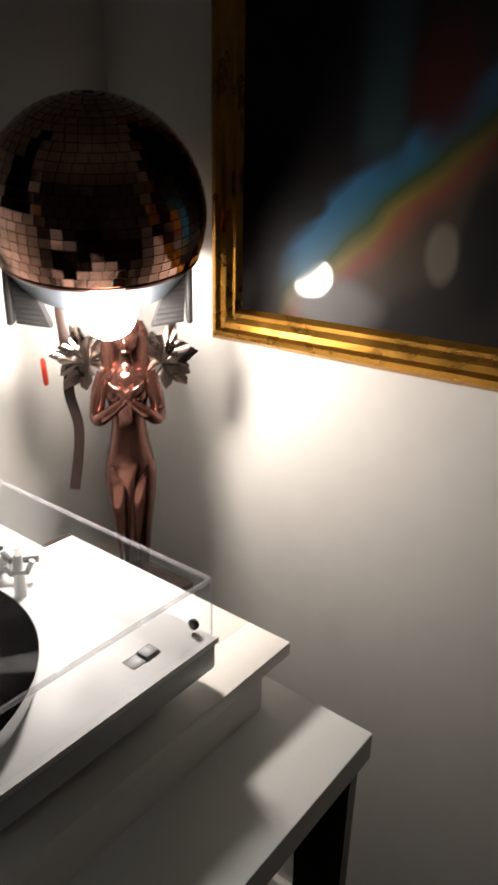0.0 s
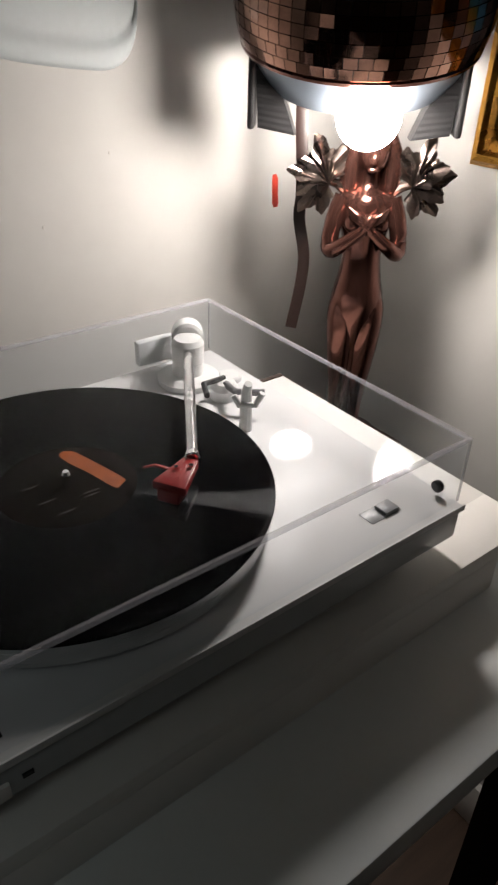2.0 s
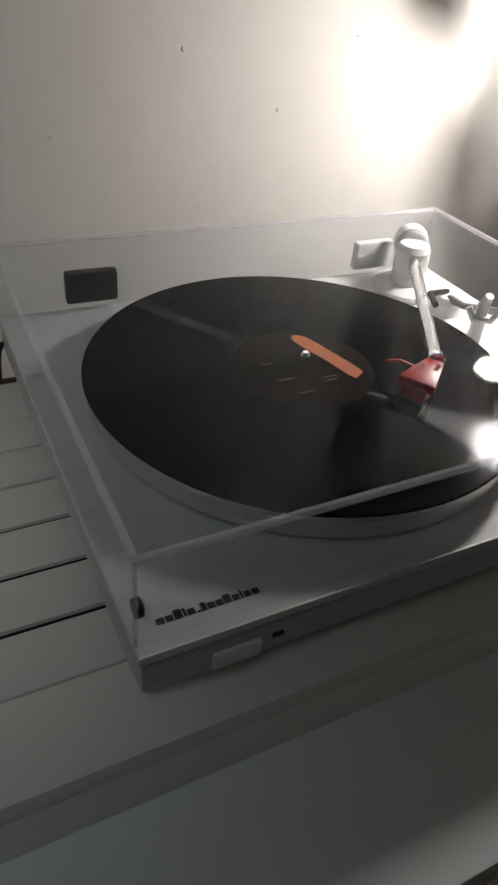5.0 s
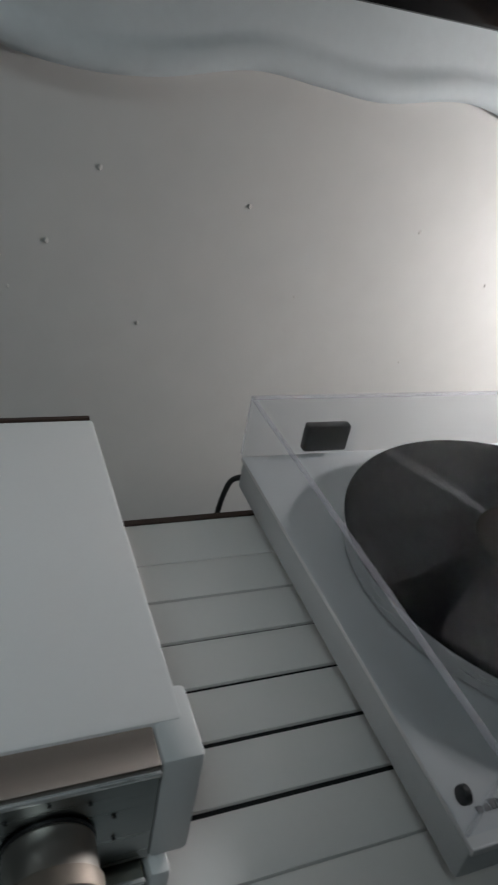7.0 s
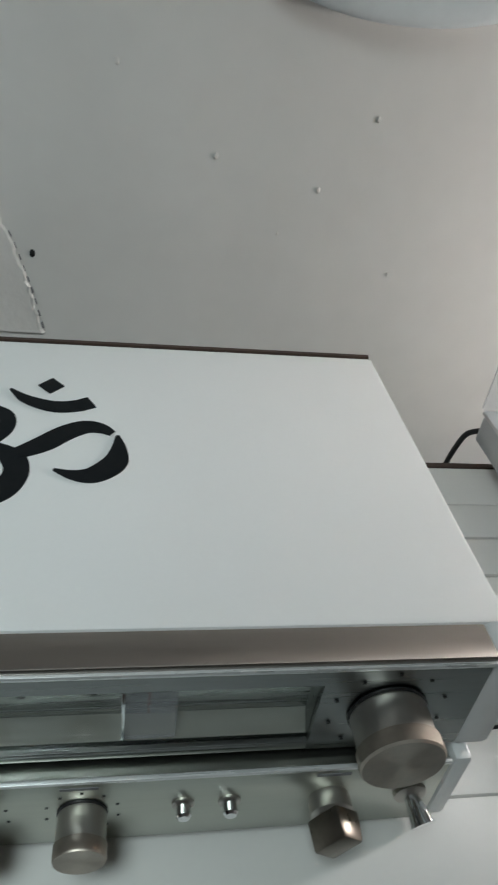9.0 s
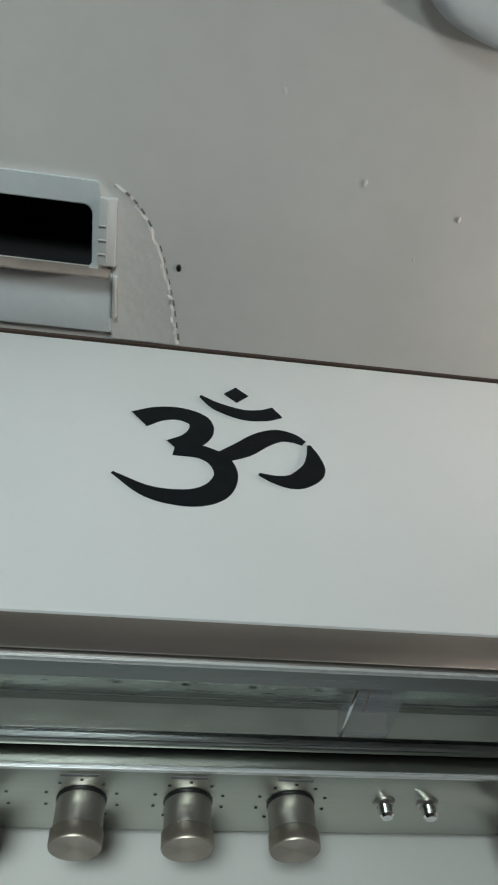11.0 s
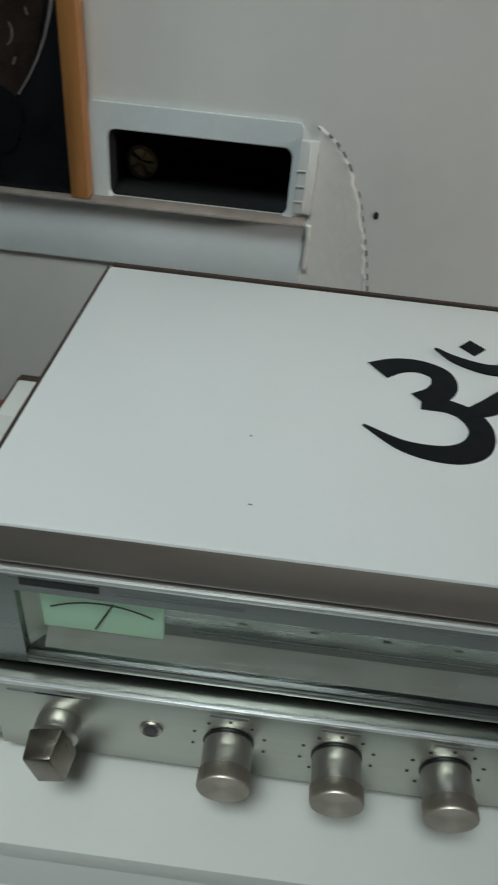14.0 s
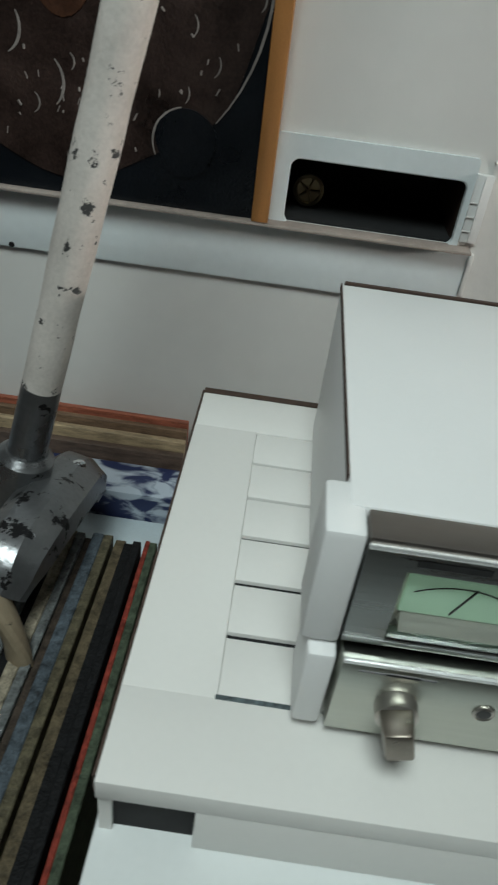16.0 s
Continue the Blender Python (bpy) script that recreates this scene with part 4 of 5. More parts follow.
part("shade_rim", lathe([(SR * 0.95 * math.sin(low), SR * math.cos(low)), (SR * 1.0 * math.sin(low), SR * math.cos(low) - 0.003), (SR * 1.012 * math.sin(low), SR * math.cos(low)), (SR * 0.99 * math.sin(low), SR * math.cos(low) + 0.004)], tilt, 72, cap=False), M_BRONZE, lampt, "dark metal rim")
rnd = random.Random(11)
bm = bmesh.new()
rows_ = 22
for i in range(rows_):
    a0, a1 = 0.06 + (low - 0.08) * i / rows_, 0.06 + (low - 0.08) * (i + 0.93) / rows_
    n = max(6, int(2 * math.pi * SR * math.sin((a0 + a1) / 2) / 0.0125))
    for k in range(n):
        p0, p1 = 2 * math.pi * k / n, 2 * math.pi * (k + 0.94) / n
        am, pm = (a0 + a1) / 2 + rnd.uniform(-0.0, 0.0), (p0 + p1) / 2
        nv = Vector((math.sin(am) * math.cos(pm), math.sin(am) * math.sin(pm), math.cos(am)))
        nv2 = (nv + Vector((rnd.uniform(-1, 1), rnd.uniform(-1, 1), rnd.uniform(-1, 1))) * 0.022).normalized()
        c = nv * SR * 1.002
        vs = []
        for a, q in ((a0, p0), (a0, p1), (a1, p1), (a1, p0)):
            w = Vector((math.sin(a) * math.cos(q), math.sin(a) * math.sin(q), math.cos(a))) * SR
            w = w - nv2 * (w - c).dot(nv2)
            vs.append(w)
        top = [bm.verts.new(tilt @ w) for w in vs]
        bot = [bm.verts.new(tilt @ (w - nv * 0.0035)) for w in vs]
        bm.faces.new(top)
        for j in range(4):
            bm.faces.new((top[j], top[(j + 1) % 4], bot[(j + 1) % 4], bot[j]))
tiles = part("mirror_tiles", bm, M_MIRROR, lampt, "small copper-tinted mirror tiles", angle=5)
tagged(tiles, kind="stuff")
for s in (-1, 1):
    c0 = SC + face * 0.020
    g, shell_cup = bmesh.new(), bmesh.new()
    rings = []
    for j in range(25):
        z = -0.052 - 0.064 * j / 24
        u0, u1 = 0.0965 - 0.004 * j / 24, 0.089 - 0.033 * (j / 24) ** 0.8
        rib = 0.0013 * (j % 2)
        loop = ((u0, 0.010), (u1, 0.012 + rib), (u1 - 0.001, 0.004), (u1 - 0.001, -0.012), (u0, -0.014))
        rings.append([g.verts.new(c0 + sidev * s * u + face * d + Vector((0, 0, z - 0.006 * (0.095 - u) / 0.04 * j / 24))) for u, d in loop])
    for a, c in zip(rings, rings[1:]):
        for k in range(5):
            g.faces.new((a[k], a[(k + 1) % 5], c[(k + 1) % 5], c[k]))
    g.faces.new(rings[0][::-1])
    g.faces.new(rings[-1])
    cup = part("ear_pad", g, M_BLACK, lampt, "black ribbed side pad")
    box(shell_cup, -0.0035, 0.0035, -0.017, 0.015, -0.034, 0.034, bevel=0.003)
    bmesh.ops.transform(shell_cup, matrix=Matrix.Translation(c0 + sidev * s * 0.099 + Vector((0, 0, -0.084))) @ Matrix(((sidev.x, -face.x, 0, 0), (sidev.y, -face.y, 0, 0), (0, 0, 1, 0), (0, 0, 0, 1))), verts=shell_cup.verts)
    part("ear_pad_shell", shell_cup, M_BLACK, cup, "smooth dark outer shell")
cab = thing("hanging_strap", FM @ Vector((-0.062, 0.0, 0.80)), "brown flat strap hanging beside the statue", "strap")
rp = [(0.372, 0.190, 1.06), (0.371, 0.188, 1.02), (0.372, 0.184, 0.975), (0.373, 0.183, 0.945), (0.370, 0.181, 0.920), (0.376, 0.176, 0.880), (0.372, 0.174, 0.845), (0.362, 0.172, 0.808), (0.359, 0.171, 0.798)]
part("strap", tube([tuple(q) for q in smooth_path(rp, 5)], 0.0065, 8, flat=0.16, side=(-0.68, -0.73, 0)), M_CABLE, cab)
part("red_tag", tube([(0.3525, 0.206, 0.964), (0.353, 0.2055, 0.960), (0.354, 0.2045, 0.934), (0.3545, 0.204, 0.930)], [0.0020, 0.0034, 0.0036, 0.0024], 10, flat=0.45, side=(-0.68, -0.73, 0)), M_REDTAG, cab, "small red plastic tag")


# ---- framed picture on the east wall ----
PYL, PYR, PZ0, PZ1 = 0.093, -0.52, 0.977, 1.66
pic = thing("framed_painting", (WALL_X, -0.2, PZ0), "dark abstract painting with a rainbow stroke in a gilt frame", "painting")
FW = 0.043
prof = [(0.0, 0.0), (0.0, 0.012), (0.006, 0.020), (0.013, 0.022), (0.017, 0.016), (0.024, 0.015), (0.031, 0.010), (0.036, 0.011), (FW, 0.004), (FW, 0.0)]
bm = bmesh.new()
rings = []
for w, d in prof:
    x = WALL_X - 0.001 - d
    rings.append([bm.verts.new((x, yy, zz)) for yy, zz in ((PYL - w, PZ0 + w), (PYR + w, PZ0 + w), (PYR + w, PZ1 - w), (PYL - w, PZ1 - w))])
for a, c in zip(rings, rings[1:]):
    for k in range(4):
        bm.faces.new((a[k], a[(k + 1) % 4], c[(k + 1) % 4], c[k]))
part("frame", bm, M_GOLD, pic, "gilt moulded frame", angle=20)
m = bpy.data.materials.new("varnished_painting")
m.use_nodes = True
nt = m.node_tree
b = nt.nodes["Principled BSDF"]
b.inputs["Roughness"].default_value = 0.42
b.inputs["Specular IOR Level"].default_value = 0.10
b.inputs["Coat Weight"].default_value = 0.16
b.inputs["Coat Roughness"].default_value = 0.035
tc = nt.nodes.new("ShaderNodeTexCoord")
sp = nt.nodes.new("ShaderNodeSeparateXYZ")
nt.links.new(tc.outputs["Object"], sp.inputs[0])
nz = nt.nodes.new("ShaderNodeTexNoise")
nz.inputs["Scale"].default_value = 9
nt.links.new(tc.outputs["Object"], nz.inputs["Vector"])


def math_node(op, a, c):
    n = nt.nodes.new("ShaderNodeMath")
    n.operation = op
    for i, v in enumerate((a, c)):
        if isinstance(v, (int, float)):
            n.inputs[i].default_value = v
        else:
            nt.links.new(v, n.inputs[i])
    return n.outputs[0]


def smooth_mask(v, lo, hi):
    n = nt.nodes.new("ShaderNodeMapRange")
    n.interpolation_type = "SMOOTHSTEP"
    n.inputs[1].default_value, n.inputs[2].default_value = lo, hi
    nt.links.new(v, n.inputs[0])
    return n.outputs[0]


def blend(mask, below, above):
    n = nt.nodes.new("ShaderNodeMix")
    n.data_type = "RGBA"
    nt.links.new(mask, n.inputs[0])
    for i, v in ((6, below), (7, above)):
        if isinstance(v, tuple):
            n.inputs[i].default_value = (*v, 1)
        else:
            nt.links.new(v, n.inputs[i])
    return n.outputs[2]


def oval(y, z, ry, rz, soft=0.5):
    dy = math_node("DIVIDE", math_node("SUBTRACT", sp.outputs["Y"], y), ry)
    dz = math_node("DIVIDE", math_node("SUBTRACT", sp.outputs["Z"], z), rz)
    d = math_node("ADD", math_node("ADD", math_node("MULTIPLY", dy, dy), math_node("MULTIPLY", dz, dz)), wob)
    return smooth_mask(d, 1.0 + soft, 1.0 - soft)


wob = math_node("MULTIPLY", math_node("SUBTRACT", nz.outputs["Fac"], 0.5), 1.2)
# distance across the stroke, which climbs over the canvas
across = math_node("ADD", math_node("MULTIPLY", sp.outputs["Y"], 0.62), math_node("MULTIPLY", sp.outputs["Z"], 0.78))
across = math_node("ADD", across, math_node("MULTIPLY", math_node("SUBTRACT", nz.outputs["Fac"], 0.5), 0.05))
t01 = math_node("DIVIDE", math_node("SUBTRACT", across, 0.715), 0.145)
ramp = nt.nodes.new("ShaderNodeValToRGB")
el = ramp.color_ramp.elements
stops = [(0.0, (0.010, 0.009, 0.009)), (0.14, (0.030, 0.022, 0.018)), (0.32, (0.040, 0.026, 0.016)), (0.44, (0.11, 0.030, 0.018)), (0.52, (0.10, 0.070, 0.012)), (0.62, (0.018, 0.040, 0.014)), (0.70, (0.010, 0.055, 0.090)), (0.86, (0.012, 0.065, 0.130)), (0.95, (0.008, 0.014, 0.020)), (1.0, (0.006, 0.005, 0.006))]
el[0].position, el[0].color = stops[0][0], (*stops[0][1], 1)
el[1].position, el[1].color = stops[-1][0], (*stops[-1][1], 1)
for q, c in stops[1:-1]:
    e = el.new(q)
    e.color = (*c, 1)
nt.links.new(t01, ramp.inputs[0])
night = (0.006, 0.005, 0.006)
col = blend(smooth_mask(sp.outputs["Y"], 0.005, -0.045), night, ramp.outputs[0])
col = blend(smooth_mask(sp.outputs["Y"], -0.12, -0.33), col, (0.010, 0.008, 0.007))
band = math_node("ABSOLUTE", math_node("ADD", sp.outputs["Y"], 0.128), 0.0)
band = math_node("MULTIPLY", smooth_mask(band, 0.040, 0.012), smooth_mask(sp.outputs["Z"], 1.165, 1.215))
col = blend(band, col, (0.012, 0.021, 0.026))
col = blend(oval(-0.19, 1.26, 0.035, 0.05, 0.9), col, (0.020, 0.005, 0.005))
col = blend(oval(-0.085, 1.038, 0.055, 0.030, 0.8), col, (0.075, 0.075, 0.080))
col = blend(oval(-0.205, 1.100, 0.018, 0.030), col, (0.070, 0.066, 0.052))
col = blend(oval(-0.247, 1.105, 0.024, 0.062), col, (0.005, 0.005, 0.005))
col = blend(oval(-0.030, 1.145, 0.035, 0.018), col, (0.005, 0.006, 0.007))
nt.links.new(col, b.inputs["Base Color"])
part("canvas", one_box(WALL_X - 0.006, WALL_X - 0.001, PYR + FW - 0.002, PYL - FW + 0.002, PZ0 + FW - 0.002, PZ1 - FW + 0.002), m, pic, "varnished dark canvas with a rainbow stroke")


# ---- dark panel in a white wavy frame ----
wbx = thing("wall_picture", (-0.12, WALL_Y, 1.06), "large dark glossy panel in a white wavy-edged frame on the wall", "picture")
WAVE = smooth_path([(-0.440, 1.18), (-0.428, 1.125), (-0.40, 1.090), (-0.360, 1.074), (-0.308, 1.067), (-0.25, 1.070), (-0.18, 1.084), (-0.12, 1.080), (-0.06, 1.076), (0.023, 1.086), (0.11, 1.069), (0.18, 1.061), (0.205, 1.062), (0.222, 1.072), (0.230, 1.090), (0.232, 1.12)], 6)
sec = [(0.0, 0.003), (0.007, 0.001), (0.012, 0.0), (0.016, 0.004), (0.018, 0.011), (0.017, 0.020), (0.0145, 0.024), (0.015, 0.030), (0.016, 0.30), (0.0, 0.31)]
bm = bmesh.new()
cols = []
for x, zb in WAVE:
    cols.append([bm.verts.new((x, WALL_Y - d, zb + h * (1.72 - zb) / 0.31 if h > 0.1 else zb + h)) for d, h in sec])
for a, c in zip(cols, cols[1:]):
    for k in range(len(sec) - 1):
        bm.faces.new((a[k], a[k + 1], c[k + 1], c[k]))
bm.faces.new(cols[0][::-1])
bm.faces.new(cols[-1])
part("frame", bm, M_NFRAME, wbx, "white plastic frame with a wavy lower lip", angle=60)
part("dark_panel", one_box(-0.385, 0.165, WALL_Y - 0.020, WALL_Y - 0.008, 1.142, 1.66, bevel=0.003), M_SCREEN, wbx, "glossy black panel")


# ---- niche, ledge and marks on the north wall ----
nic = thing("wall_niche", (-0.72, WALL_Y, NZ0), "small black-lined niche with a white frame in the wall", "niche")
part("lining", one_box(NX0, NX1, WALL_Y + 0.11, WALL_Y + 0.115, NZ0, NZ1), M_NICHE, nic, "black lining")
part("lining", one_box(NX0, NX1, WALL_Y + 0.0045, WALL_Y + 0.11, NZ0, NZ0 + 0.002), M_NICHE, nic)
part("lining", one_box(NX0, NX1, WALL_Y + 0.0045, WALL_Y + 0.11, NZ1 - 0.002, NZ1), M_NICHE, nic)
part("lining", one_box(NX0, NX0 + 0.002, WALL_Y + 0.0045, WALL_Y + 0.11, NZ0, NZ1), M_NICHE, nic)
part("lining", one_box(NX1 - 0.002, NX1, WALL_Y + 0.0045, WALL_Y + 0.11, NZ0, NZ1), M_DARKWOOD, nic)
# frame with rounded opening
bm = bmesh.new()
ow, oz0, oz1, rr = (NX0 - 0.011, NX1 + 0.0028), NZ0 - 0.002, NZ1 + 0.018, 0.008


def round_rect(x0, x1, z0, z1, r, n=8):
    """Corner-rounded loop, n + 1 points at each corner."""
    pts = []
    for cx, cz, a0 in ((x1 - r, z1 - r, 0), (x0 + r, z1 - r, 90), (x0 + r, z0 + r, 180), (x1 - r, z0 + r, 270)):
        pts += [(cx + r * math.cos(radians(a0 + 90 * k / n)), cz + r * math.sin(radians(a0 + 90 * k / n))) for k in range(n + 1)]
    return pts


out = round_rect(*ow, oz0, oz1, 0.003)
inn = round_rect(NX0 + 0.0015, NX1 - 0.0015, NZ0 - 0.0012, NZ1 - 0.001, rr)
inn2 = round_rect(NX0 + 0.0025, NX1 - 0.0025, NZ0 - 0.0010, NZ1 - 0.002, rr)
fr = [[bm.verts.new((x, yy, z)) for x, z in loop] for loop, yy in ((out, WALL_Y), (out, WALL_Y - 0.004), (inn, WALL_Y - 0.004), (inn2, WALL_Y - 0.003), (inn2, WALL_Y + 0.0035))]
for a, c in zip(fr, fr[1:]):
    for k in range(len(a)):
        bm.faces.new((a[k], a[(k + 1) % len(a)], c[(k + 1) % len(a)], c[k]))
part("frame", bm, M_NFRAME, nic, "white painted frame")
dialn = part("round_fitting", lathe([(0.013, 0), (0.0145, 0.002), (0.0145, 0.006), (0.0115, 0.007), (0.011, 0.004)], axis((NX0 + 0.022, WALL_Y + 0.045, NZ0 + 0.019), (0, -1, 0)), 32), M_BRASS, nic, "round brass fitting")
for k in range(5):
    a = 2 * math.pi * k / 5
    part("spoke", tube([(NX0 + 0.022, WALL_Y + 0.039, NZ0 + 0.019), (NX0 + 0.022 + 0.011 * math.cos(a), WALL_Y + 0.039, NZ0 + 0.019 + 0.011 * math.sin(a))], 0.0011, 6), M_BRASS, dialn)
part("screw", lathe([(0.0016, 0), (0.0012, 0.0012)], axis((NX0 + 0.080, WALL_Y + 0.109, NZ0 + 0.014), (0, -1, 0)), 10), M_CHROME, nic)
ledge = thing("wall_ledge", (-1.2, WALL_Y, 0.80), "white boxed ledge along the wall under the niche", "ledge")
part("front_board", one_box(-1.9, -0.628, WALL_Y - 0.0055, WALL_Y, 0.797, 0.855, bevel=0.002), M_NFRAME, ledge)
part("top_board", one_box(-1.9, -0.630, WALL_Y - 0.0195, WALL_Y, 0.8552, 0.858, bevel=0.0008), M_STRIP, ledge, "pale brownish top strip")
part("end_bracket", one_box(-0.6278, -0.6235, WALL_Y - 0.0062, WALL_Y, 0.812, 0.852, bevel=0.001), M_PLASTER, ledge, "plastered ledge end")
part("screw_hole", lathe([(0.0028, 0), (0.0028, 0.0006)], axis((-1.056, WALL_Y - 0.0055, 0.800), (0, -1, 0)), 12), M_BLACK, ledge)
rail = thing("toothed_strip", (-0.634, WALL_Y, 0.86), "small white plastic strip with teeth beside the niche", "strip")
part("strip", one_box(-0.641, -0.626, WALL_Y - 0.006, WALL_Y, 0.862, 0.921, bevel=0.001), M_PLAST, rail)
for k in range(3):
    part("tooth", one_box(-0.6415, -0.6345, WALL_Y - 0.0072, WALL_Y - 0.006, 0.872 + 0.0125 * k, 0.8728 + 0.0125 * k), M_PLASTER, rail)
part("edge_lip", one_box(-0.6345, -0.6330, WALL_Y - 0.0085, WALL_Y - 0.006, 0.863, 0.920, bevel=0.0004), M_PLAST, rail)
# patch of bare plaster with a ragged edge
bm = bmesh.new()
rnd = random.Random(5)
edge = smooth_path([(-0.626, 0.932), (-0.606, 0.915), (-0.588, 0.885), (-0.578, 0.855), (-0.570, 0.825), (-0.563, 0.790)], 6)
vl = []
for q in edge:
    j = rnd.uniform(-0.0016, 0.0016)
    vl.append((bm.verts.new((-0.628, WALL_Y - 0.0012, q[1])), bm.verts.new((q[0] + j - 0.004, WALL_Y - 0.0016, q[1])), bm.verts.new((q[0] + j, WALL_Y + 0.001, q[1] + j))))
for a, c in zip(vl, vl[1:]):
    bm.faces.new((a[0], a[1], c[1], c[0]))
    bm.faces.new((a[1], a[2], c[2], c[1]))
patch = thing("plaster_patch", (-0.6, WALL_Y, 0.80), "ragged patch of bare filler on the wall", "plaster")
part("filler", bm, M_PLASTER, patch)
for i in range(0, len(edge) - 1, 2):
    q, w = edge[i], edge[i + 1]
    if rnd.random() < 0.7:
        part("crack", tube([(q[0], WALL_Y - 0.002, q[1]), (w[0], WALL_Y - 0.002, w[1])], rnd.uniform(0.0005, 0.0011), 5), M_GREY, patch)
for k, (x, z, r) in enumerate(((-0.570, 0.866, 0.0022), (0.041, 0.830, 0.0010), (-0.10, 0.90, 0.0008), (-0.36, 0.90, 0.0011), (-0.29, 1.0, 0.0016), (0.12, 0.92, 0.0012), (0.20, 0.985, 0.0009), (-0.42, 0.96, 0.0020), (-0.33, 0.94, 0.0018), (-0.25, 0.87, 0.0014), (-0.50, 1.02, 0.0017), (0.02, 0.97, 0.0015), (-0.16, 0.98, 0.0016))):
    tagged(finish("wall_mark", lathe([(r, 0), (r * 1.1, 0.0005), (r * 0.6, 0.0012)], axis((x, WALL_Y, z), (0.1, -1, 0)) @ Matrix.Diagonal((1, 1.5, 1, 1)), 9), M_BLACK if k == 0 else M_PLASTER), "small dark hole in the wall" if k == 0 else "small pale bump of filler on the wall", "wall mark", group="marks on the wall")

# dark painting standing on the ledge
art = thing("leaning_painting", (-1.1, WALL_Y - 0.01, 0.858), "dark brown painting with pale curls in a narrow pine frame", "painting")
part("frame", one_box(-0.829, -0.814, WALL_Y - 0.019, WALL_Y - 0.001, 0.8585, 1.42, bevel=0.0015), M_OAK, art, "narrow orange pine frame")
part("frame", one_box(-1.415, -1.400, WALL_Y - 0.019, WALL_Y - 0.001, 0.8585, 1.42, bevel=0.0015), M_OAK, art)
part("frame", one_box(-1.400, -0.829, WALL_Y - 0.019, WALL_Y - 0.001, 1.405, 1.42, bevel=0.0015), M_OAK, art)
M_CANV = mat("dark_oil_paint", (0.006, 0.008, 0.011), 0.30, vary=0.5, scale=14, bump=0.1, coat=0.08, spec=0.3)
M_BROWNP = mat("brown_oil_paint", (0.032, 0.019, 0.016), 0.34, vary=0.75, scale=24, bump=0.15)
M_CURL = mat("pale_paint_stroke", (0.26, 0.23, 0.215), 0.5, vary=0.3, scale=60)
part("canvas", one_box(-1.400, -0.829, WALL_Y - 0.010, WALL_Y - 0.001, 0.8585, 1.405), M_CANV, art, "dark blue-black canvas")
CY = WALL_Y - 0.0104
C0 = Vector((-0.990, 0, 1.036))


def flat_poly(pts, y, th=0.0006):
    bm = bmesh.new()
    f_ = bm.faces.new([bm.verts.new((x, y, z)) for x, z in pts])
    g = bmesh.ops.extrude_face_region(bm, geom=[f_])["geom"]
    for v in g:
        if isinstance(v, bmesh.types.BMVert):
            v.co.y -= th
    bmesh.ops.triangulate(bm, faces=[q for q in bm.faces if len(q.verts) > 4])
    return bm


rad = []
for k in range(72):
    a = 2 * math.pi * k / 72
    r = 0.158 + 0.003 * math.sin(3 * a + 1) + 0.004 * math.sin(7 * a)
    rad.append((C0.x + r * math.cos(a), C0.z + r * math.sin(a)))
part("painted_shape", flat_poly(rad, CY), M_BROWNP, art, "mottled brown painted disc")
rnd = random.Random(8)


def arc(cx, cz, r, a0, a1, w):
    n_ = 14
    return tube([(cx + r * math.cos(radians(a0 + (a1 - a0) * k / n_)), CY - 0.0008, cz + r * math.sin(radians(a0 + (a1 - a0) * k / n_))) for k in range(n_ + 1)],
                [w * (0.35 + 0.65 * math.sin(math.pi * (k + 0.5) / (n_ + 1))) for k in range(n_ + 1)], 6, flat=0.3, side=(0, 1, 0))


NC = Vector((-0.892, 0, 0.914))
part("painted_hole", flat_poly([(NC.x + (0.026 + 0.002 * math.sin(3 * a)) * math.cos(a), NC.z + 0.028 * math.sin(a)) for a in (2 * math.pi * k / 30 for k in range(30))], CY - 0.0007), M_CANV, art, "dark thumb hole")
part("paint_stroke", arc(C0.x, C0.z, 0.160, -40, 42, 0.0014), M_CURL, art)
part("paint_stroke", arc(-0.968, 1.036, 0.052, -68, 48, 0.0018), M_CURL, art)
part("paint_stroke", arc(NC.x, NC.z, 0.0285, 100, 205, 0.0012), M_CURL, art)
part("paint_stroke", arc(-1.052, 0.985, 0.022, -60, 30, 0.0014), M_CURL, art)
part("paint_stroke", arc(-1.020, 0.948, 0.024, -45, 45, 0.0014), M_CURL, art)
part("painted_patch", flat_poly([(-0.995 + 0.030 * math.cos(a), 1.050 + 0.055 * math.sin(a)) for a in (2 * math.pi * k / 24 for k in range(24))], CY - 0.0007), mat("russet_oil_paint", (0.060, 0.022, 0.010), 0.45, vary=0.6, scale=30, bump=0.1), art, "russet painted patch")
for k in range(70):
    a, r = rnd.uniform(-2.4, 0.9), rnd.uniform(0.07, 0.148)
    cx, cz = C0.x + r * math.cos(a), C0.z + r * math.sin(a)
    if k < 12:
        part("paint_stroke", arc(cx, cz, rnd.uniform(0.006, 0.012), rnd.uniform(-70, -20), rnd.uniform(20, 60), 0.0008), M_CURL, art)
    else:
        a0 = rnd.uniform(0, 360)
        part("paint_fleck", tube([(cx, CY - 0.0008, cz), (cx + rnd.uniform(-0.003, 0.003), CY - 0.0008, cz + rnd.uniform(0.002, 0.006))], rnd.uniform(0.0005, 0.0011), 5), M_CURL, art)


